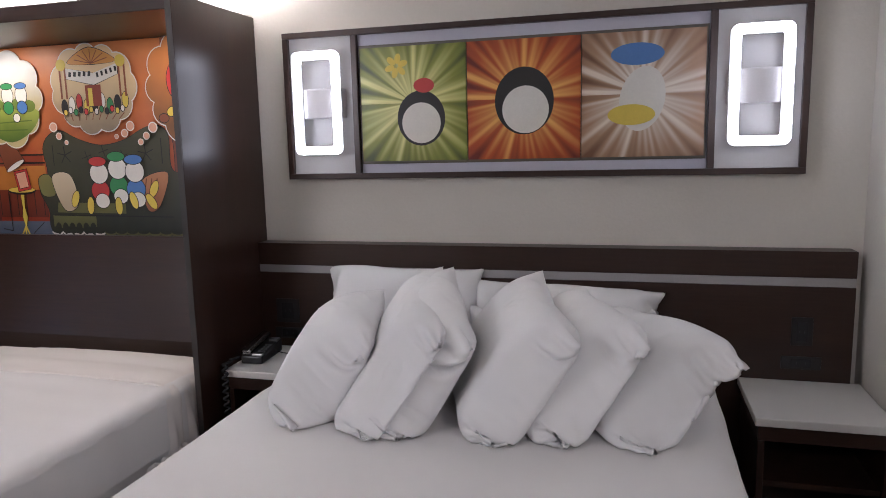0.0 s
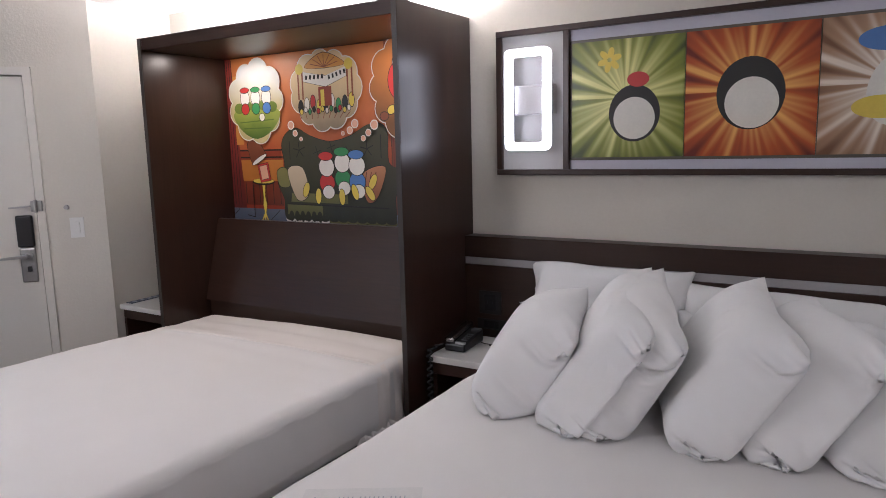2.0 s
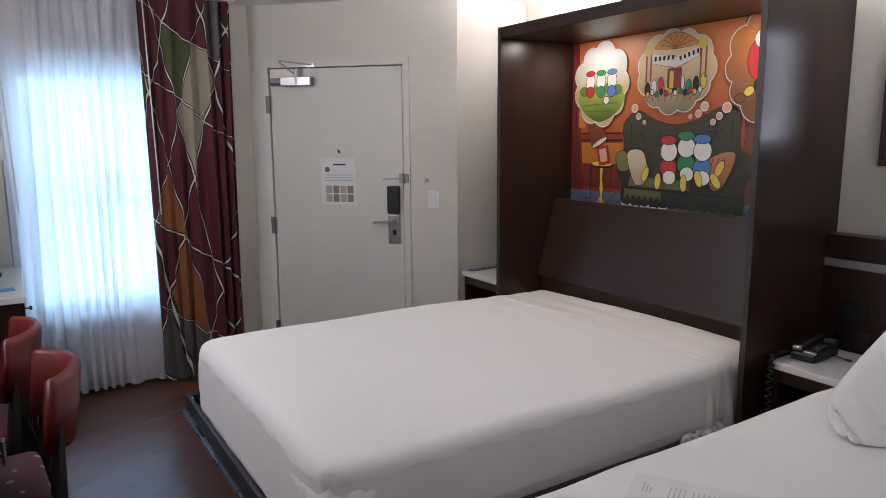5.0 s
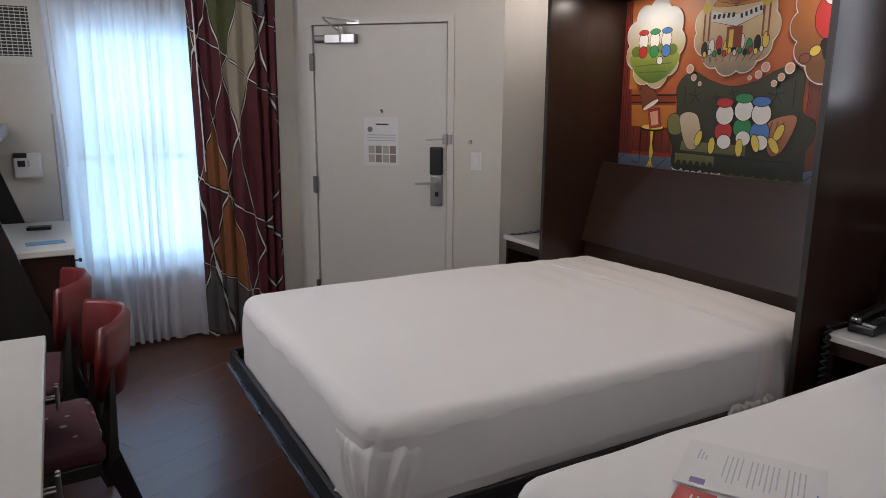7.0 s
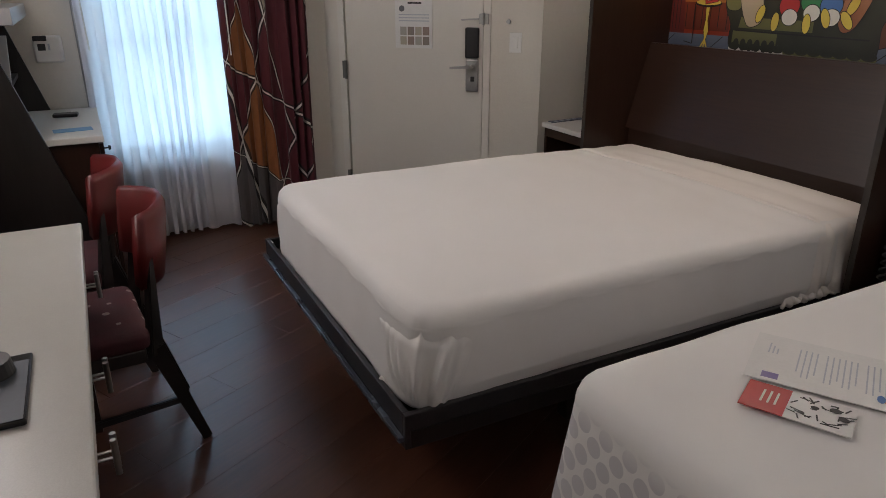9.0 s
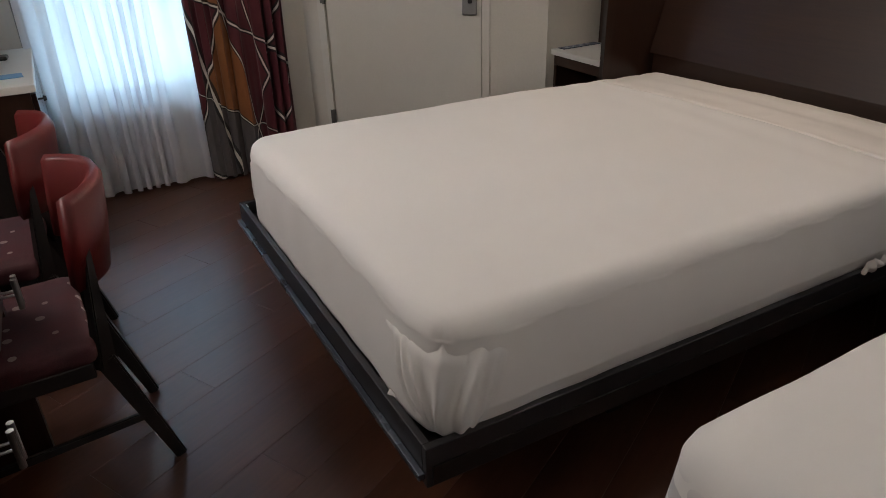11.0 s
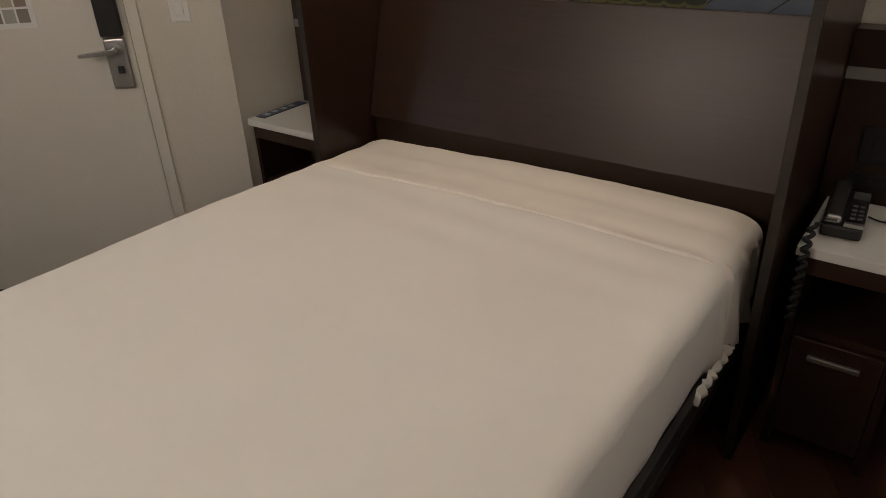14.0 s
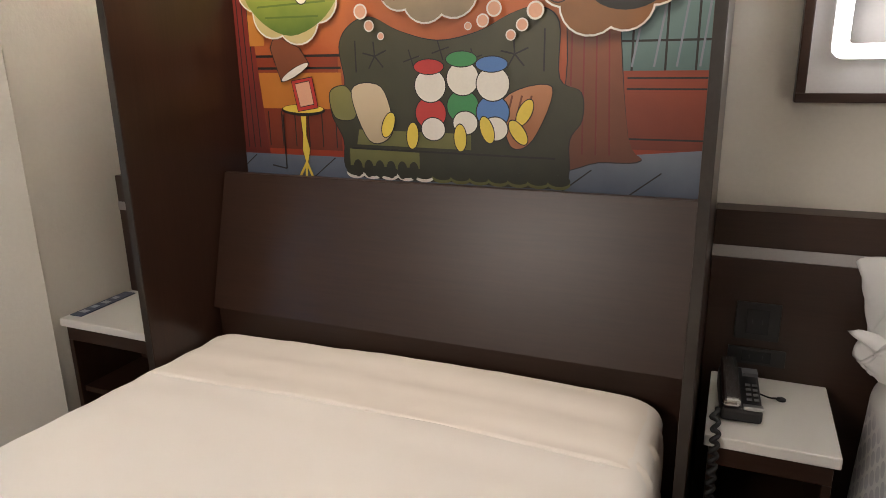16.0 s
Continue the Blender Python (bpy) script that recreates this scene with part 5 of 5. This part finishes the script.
ink("printed_floor", [(-2.977, 1.128), (-1.397, 1.128), (-1.397, 1.305), (-1.60, 1.285), (-1.80, 1.25), (-2.0, 1.238), (-2.977, 1.24)], FLOORP)
for x in (-2.93, -2.60, -1.72, -1.52):
    ink("floor_line", stroke(x, 1.235, x - 0.13, 1.132, 0.004), INK)
ink("brown_drape", smooth_line([(-1.83, 1.25), (-1.80, 1.55), (-1.83, 2.09), (-1.66, 2.09), (-1.66, 1.70), (-1.62, 1.34), (-1.58, 1.27), (-1.70, 1.26)], 5), BROWN)
for k in range(4):
    ink("fold_line", stroke(-1.79 + k * 0.04, 1.28, -1.79 + k * 0.03, 1.95, 0.005), MAROON)
ink("sofa", smooth_line([(-2.545, 1.19), (-2.56, 1.30), (-2.60, 1.38), (-2.60, 1.455), (-2.545, 1.48), (-2.56, 1.60), (-2.52, 1.665), (-2.44, 1.69), (-2.34, 1.645), (-2.21, 1.613), (-2.08, 1.635), (-1.97, 1.685), (-1.89, 1.70), (-1.83, 1.655), (-1.825, 1.50), (-1.76, 1.46), (-1.755, 1.38), (-1.79, 1.32), (-1.80, 1.19), (-1.95, 1.172), (-2.15, 1.178), (-2.35, 1.172)], 5), SOFA)
ink("sofa_arm", smooth_line([(-2.605, 1.455), (-2.545, 1.475), (-2.51, 1.42), (-2.52, 1.37), (-2.59, 1.375)], 5), SOFAL)
ink("sofa_seat", [(-2.51, 1.285), (-2.10, 1.28), (-2.10, 1.33), (-2.50, 1.335)], SOFAL)
ink("sofa_front", [(-2.54, 1.20), (-2.28, 1.195), (-2.28, 1.265), (-2.54, 1.27)], SOFAL)
ink("sofa_line", stroke(-2.53, 1.272, -1.83, 1.264, 0.006), INK)
for x in (-2.43, -1.96):
    for k in range(5):
        g_ = k * 1.256 + 0.4
        ink("tuft_line", stroke(x, 1.57, x + 0.045 * math.cos(g_), 1.57 + 0.045 * math.sin(g_), 0.005), INK)
for x, z in ((-2.30, 1.56), (-2.09, 1.56), (-2.20, 1.585)):
    for k in range(4):
        g_ = k * 1.57 + 0.3
        ink("tuft_line", stroke(x, z, x + 0.03 * math.cos(g_), z + 0.03 * math.sin(g_), 0.004), INK)
ink("sofa_rim", stroke(-2.50, 1.52, -2.50, 1.62, 0.005), INK)
ink("sofa_rim", stroke(-1.87, 1.52, -1.87, 1.64, 0.005), INK)
for k in range(12):
    ink("rug_scallop", oval(-2.52 + k * 0.064, 1.187, 0.036, 0.018, 14), CREAM if k < 5 else SOFAL)
    ink("rug_scallop", oval(-2.52 + k * 0.064, 1.197, 0.036, 0.018, 14), SOFA)
for k in range(6):
    ink("fringe", oval(-2.51 + k * 0.042, 1.205, 0.018, 0.03, 14), SOFA)
ink("cushion", smooth_line([(-2.52, 1.462), (-2.41, 1.472), (-2.375, 1.33), (-2.46, 1.30)], 6), BEIGE)
ink("cushion", smooth_line([(-1.99, 1.44), (-1.845, 1.475), (-1.90, 1.32), (-1.97, 1.30)], 6), TERRA)
for k in range(3):
    ink("stripe", stroke(-1.965 + k * 0.03, 1.45, -1.985 + k * 0.03, 1.37, 0.006), BROWN)
ink("table_pole", [(-2.728, 1.39), (-2.704, 1.39), (-2.71, 1.31), (-2.698, 1.26), (-2.714, 1.20), (-2.728, 1.26), (-2.722, 1.31)], YELLOWP)
for s in (-1, 0, 1):
    ink("table_foot", stroke(-2.715, 1.215, -2.72 + s * 0.03, 1.158, 0.009), YELLOWP)
ink("table_top", oval(-2.716, 1.395, 0.085, 0.017), INK)
ink("table_top", oval(-2.716, 1.400, 0.082, 0.014), YELLOWP)
ink("picture", [(-2.754, 1.492), (-2.672, 1.505), (-2.655, 1.405), (-2.735, 1.392)], REDP)
ink("picture", [(-2.740, 1.482), (-2.684, 1.492), (-2.671, 1.417), (-2.724, 1.407)], PINKISH)
ink("lamp_shade", [(-2.795, 1.492), (-2.68, 1.55), (-2.715, 1.60), (-2.81, 1.645), (-2.83, 1.60)], BROWN)
ink("lamp_shade", oval(-2.738, 1.522, 0.062, 0.012, 20, 0.47), CREAM)
ink("lamp_cord", stroke(-2.80, 1.19, -2.80, 1.38, 0.005), INK)
ink("lamp_cord", stroke(-2.80, 1.19, -2.86, 1.20, 0.005), INK)

# plain rounded shapes in place of the seated group
for x, z, hat in ((-2.235, 1.478, REDP), (-2.125, 1.50, GREENP), (-2.027, 1.484, BLUEP)):
    ink("plain_shape", oval(x, z - 0.085, 0.052, 0.05), hat)
    ink("plain_shape", oval(x + 0.008, z - 0.135, 0.04, 0.035), CREAM)
    ink("plain_shape", oval(x, z, 0.052, 0.05), CREAM)
    ink("plain_shape", oval(x - 0.004, z + 0.058, 0.05, 0.022), hat)
for x, z, r in ((-2.387, 1.353, 1.2), (-2.30, 1.32, 1.5), (-2.134, 1.318, 1.6), (-2.045, 1.345, 1.9), (-1.925, 1.40, 1.1), (-1.945, 1.34, 2.2)):
    ink("plain_shape", oval(x, z, 0.042, 0.02, 20, r), YELLOWP)


def bubble(x, z, rx, rz_, n, fill, seed):
    """A scalloped thought cloud with a white outline."""
    rnd = random.Random(seed)
    ring = [(x + rx * 0.72 * math.cos(2 * math.pi * k / n), z + rz_ * 0.74 * math.sin(2 * math.pi * k / n), 0.36 * min(rx, rz_) * rnd.uniform(0.9, 1.15)) for k in range(n)]
    for grow, m in ((0.0055, CREAM), (0.0, fill)):
        for px, pz, r in ring:
            ink("cloud_lobe", oval(px, pz, r + grow, r + grow, 22), m)
        ink("cloud_body", oval(x, z, rx * 0.80 + grow, rz_ * 0.80 + grow), m)


bubble(-2.737, 1.85, 0.20, 0.215, 9, CLOUDW, 1)
ink("meadow", smooth_line([(-2.90, 1.80), (-2.57, 1.80), (-2.60, 1.70), (-2.74, 1.64), (-2.87, 1.70)], 5), LIME)
ink("meadow_line", stroke(-2.87, 1.735, -2.60, 1.745, 0.006), LIMED)
ink("meadow_line", stroke(-2.84, 1.70, -2.63, 1.70, 0.006), LIMED)
for k in range(5):
    ink("hill", oval(-2.87 + k * 0.065, 1.815 + 0.012 * (k % 2), 0.04, 0.03, 16), LIMED)
for k in range(4):
    ink("cloud_puff", oval(-2.83 + k * 0.06, 1.975 + 0.02 * (k % 2), 0.045, 0.03, 18), CLOUDW)
for k in range(3):
    ink("plain_shape", oval(-2.82 + k * 0.085, 1.87, 0.034, 0.045), CREAM)
    ink("plain_shape", oval(-2.82 + k * 0.085, 1.915, 0.035, 0.014), (REDP, GREENP, BLUEP)[k])
    ink("plain_shape", oval(-2.82 + k * 0.085, 1.81, 0.03, 0.03), (REDP, GREENP, BLUEP)[k])
ink("ball", oval(-2.69, 1.76, 0.02, 0.02), CREAM)
bubble(-2.22, 1.885, 0.235, 0.195, 11, TAN, 2)
ink("theatre_roof", smooth_line([(-2.33, 2.03), (-2.22, 2.075), (-2.10, 2.03), (-2.10, 2.0), (-2.33, 2.0)], 4), AMBER)
ink("theatre_sign", [(-2.37, 1.985), (-2.21, 1.955), (-2.07, 1.995), (-2.07, 1.945), (-2.21, 1.90), (-2.37, 1.935)], CREAM)
for k in range(5):
    ink("sign_bar", stroke(-2.35 + k * 0.028, 1.955, -2.335 + k * 0.028, 1.952, 0.022), INK)
    ink("sign_bar", stroke(-2.19 + k * 0.026, 1.945 + k * 0.006, -2.178 + k * 0.026, 1.947 + k * 0.006, 0.022), INK)
for k in range(9):
    ink("plain_shape", oval(-2.39 + k * 0.044, 1.80 + 0.012 * (k % 3), 0.017, 0.036, 16), (INK, CREAM, REDP, YELLOWP, INK, CREAM, GREENP, INK, YELLOWP)[k])
for x in (-2.40, -2.37, -2.06, -2.03):
    ink("theatre_post", stroke(x, 1.84, x, 2.00, 0.010), BROWN)
for k in range(7):
    ink("roof_ray", stroke(-2.215, 2.00, -2.215 + 0.10 * math.cos(0.35 + k * 0.41), 2.00 + 0.065 * math.sin(0.35 + k * 0.41), 0.004), BROWN)
ink("theatre_door", [(-2.26, 1.80), (-2.17, 1.80), (-2.17, 1.90), (-2.26, 1.90)], RUST)
ink("theatre_door", [(-2.245, 1.80), (-2.22, 1.80), (-2.22, 1.885), (-2.245, 1.885)], YELLOWP)
for x, z in ((-2.39, 2.00), (-2.05, 2.005)):
    ink("lamp_globe", oval(x, z, 0.028, 0.028, 18), YELLOWP)
for k in range(9):
    ink("pavement_line", stroke(-2.40 + k * 0.044, 1.765, -2.385 + k * 0.038, 1.735, 0.004), BROWN)
for k in range(12):
    ink("plain_shape", oval(-2.385 + k * 0.030, 1.775 + 0.010 * (k % 2), 0.010, 0.014, 12), (YELLOWP, CREAM, GREENP, INK, REDP)[k % 5])
bubble(-1.69, 1.87, 0.215, 0.235, 10, gradient_print("rust_scene_print", (0.16, 0.07, 0.02), (0.42, 0.15, 0.03), 1.7, 2.0), 3)
for k in range(6):
    ink("plain_shape", oval(-1.83 + k * 0.045, 1.73 + 0.03 * (k % 3), 0.026, 0.020, 16, 0.5 * k), (BROWN, YELLOWP, INK, GREENP, BROWN, CREAM)[k])
ink("plain_shape", oval(-1.74, 1.90, 0.06, 0.09), REDP)
ink("plain_shape", oval(-1.72, 1.99, 0.05, 0.045), CREAM)
ink("plain_shape", oval(-1.64, 1.76, 0.11, 0.075), INK)
ink("plain_shape", oval(-1.60, 1.90, 0.05, 0.08), GREENP)
for x, z, r in ((-2.467, 1.707, 0.024), (-2.438, 1.663, 0.018), (-2.397, 1.631, 0.012), (-2.102, 1.653, 0.012), (-2.055, 1.667, 0.020), (-2.02, 1.70, 0.024), (-1.968, 1.624, 0.016), (-1.934, 1.652, 0.019), (-1.895, 1.69, 0.026)):
    ink("small_bubble", oval(x, z, r, r, 20), CREAM)
    ink("small_bubble", oval(x, z, r * 0.78, r * 0.78, 20), PINKISH)

# ---- floor planks ----
PLANK = mat("walnut_plank", (0.085, 0.032, 0.018), 0.33, vary=0.30, scale=5, fine=60, bump=0.05, stretch=(0.1, 1, 1))
nt = PLANK.node_tree
N, L = nt.nodes, nt.links
N["Principled BSDF"].inputs["Coat Weight"].default_value = 0.35
N["Principled BSDF"].inputs["Coat Roughness"].default_value = 0.30
oi = N.new("ShaderNodeObjectInfo")
mr = N.new("ShaderNodeMapRange")
mr.inputs["To Min"].default_value, mr.inputs["To Max"].default_value = 0.92, 1.08
L.new(oi.outputs["Random"], mr.inputs[0])
vm = N.new("ShaderNodeVectorMath")
vm.operation = "SCALE"
old = N["Principled BSDF"].inputs["Base Color"].links[0].from_socket
L.new(old, vm.inputs[0])
L.new(mr.outputs[0], vm.inputs["Scale"])
L.new(vm.outputs[0], N["Principled BSDF"].inputs["Base Color"])
PL, PW, GAP = 1.22, 0.18, 0.0008
full = bpy.data.meshes.new("plank")
bm = box(-PL / 2 + GAP / 2, PL / 2 - GAP / 2, -PW / 2 + GAP / 2, PW / 2 - GAP / 2, -0.008, 0.0, 0.0006, 1)
bm.to_mesh(full)
bm.free()
full.materials.append(PLANK)
turn = Matrix.Rotation(radians(118), 4, "Z")
floor_ob = bpy.data.objects["floor"]
rx0, rx1, ry0, ry1 = XW, XE, YS, YN
for r in range(-26, 27):
    for c in range(-5, 6):
        off = (r * 0.37) % 1.0
        m = Matrix.Translation((-1.7, -1.9, 0)) @ turn @ Matrix.Translation(((c + off) * PL, r * PW, 0))
        ps = [m @ Vector((sx * PL / 2, sy * PW / 2, 0)) for sx in (-1, 1) for sy in (-1, 1)]
        if max(p.x for p in ps) < rx0 or min(p.x for p in ps) > rx1 or max(p.y for p in ps) < ry0 or min(p.y for p in ps) > ry1:
            continue
        inside = all(rx0 <= p.x <= rx1 and ry0 <= p.y <= ry1 for p in ps)
        me = full
        if not inside:
            me = full.copy()
            bm = bmesh.new()
            bm.from_mesh(me)
            bm.transform(m)
            for co, no in (((rx0, 0, 0), (-1, 0, 0)), ((rx1, 0, 0), (1, 0, 0)), ((0, ry0, 0), (0, -1, 0)), ((0, ry1, 0), (0, 1, 0))):
                bmesh.ops.bisect_plane(bm, geom=bm.verts[:] + bm.edges[:] + bm.faces[:], plane_co=co, plane_no=no, clear_outer=True)
            if not bm.faces:
                bm.free()
                bpy.data.meshes.remove(me)
                continue
            bm.transform(m.inverted())
            bm.to_mesh(me)
            bm.free()
        ob = new("plank", me)
        ob.parent = floor_ob
        ob.matrix_world = m
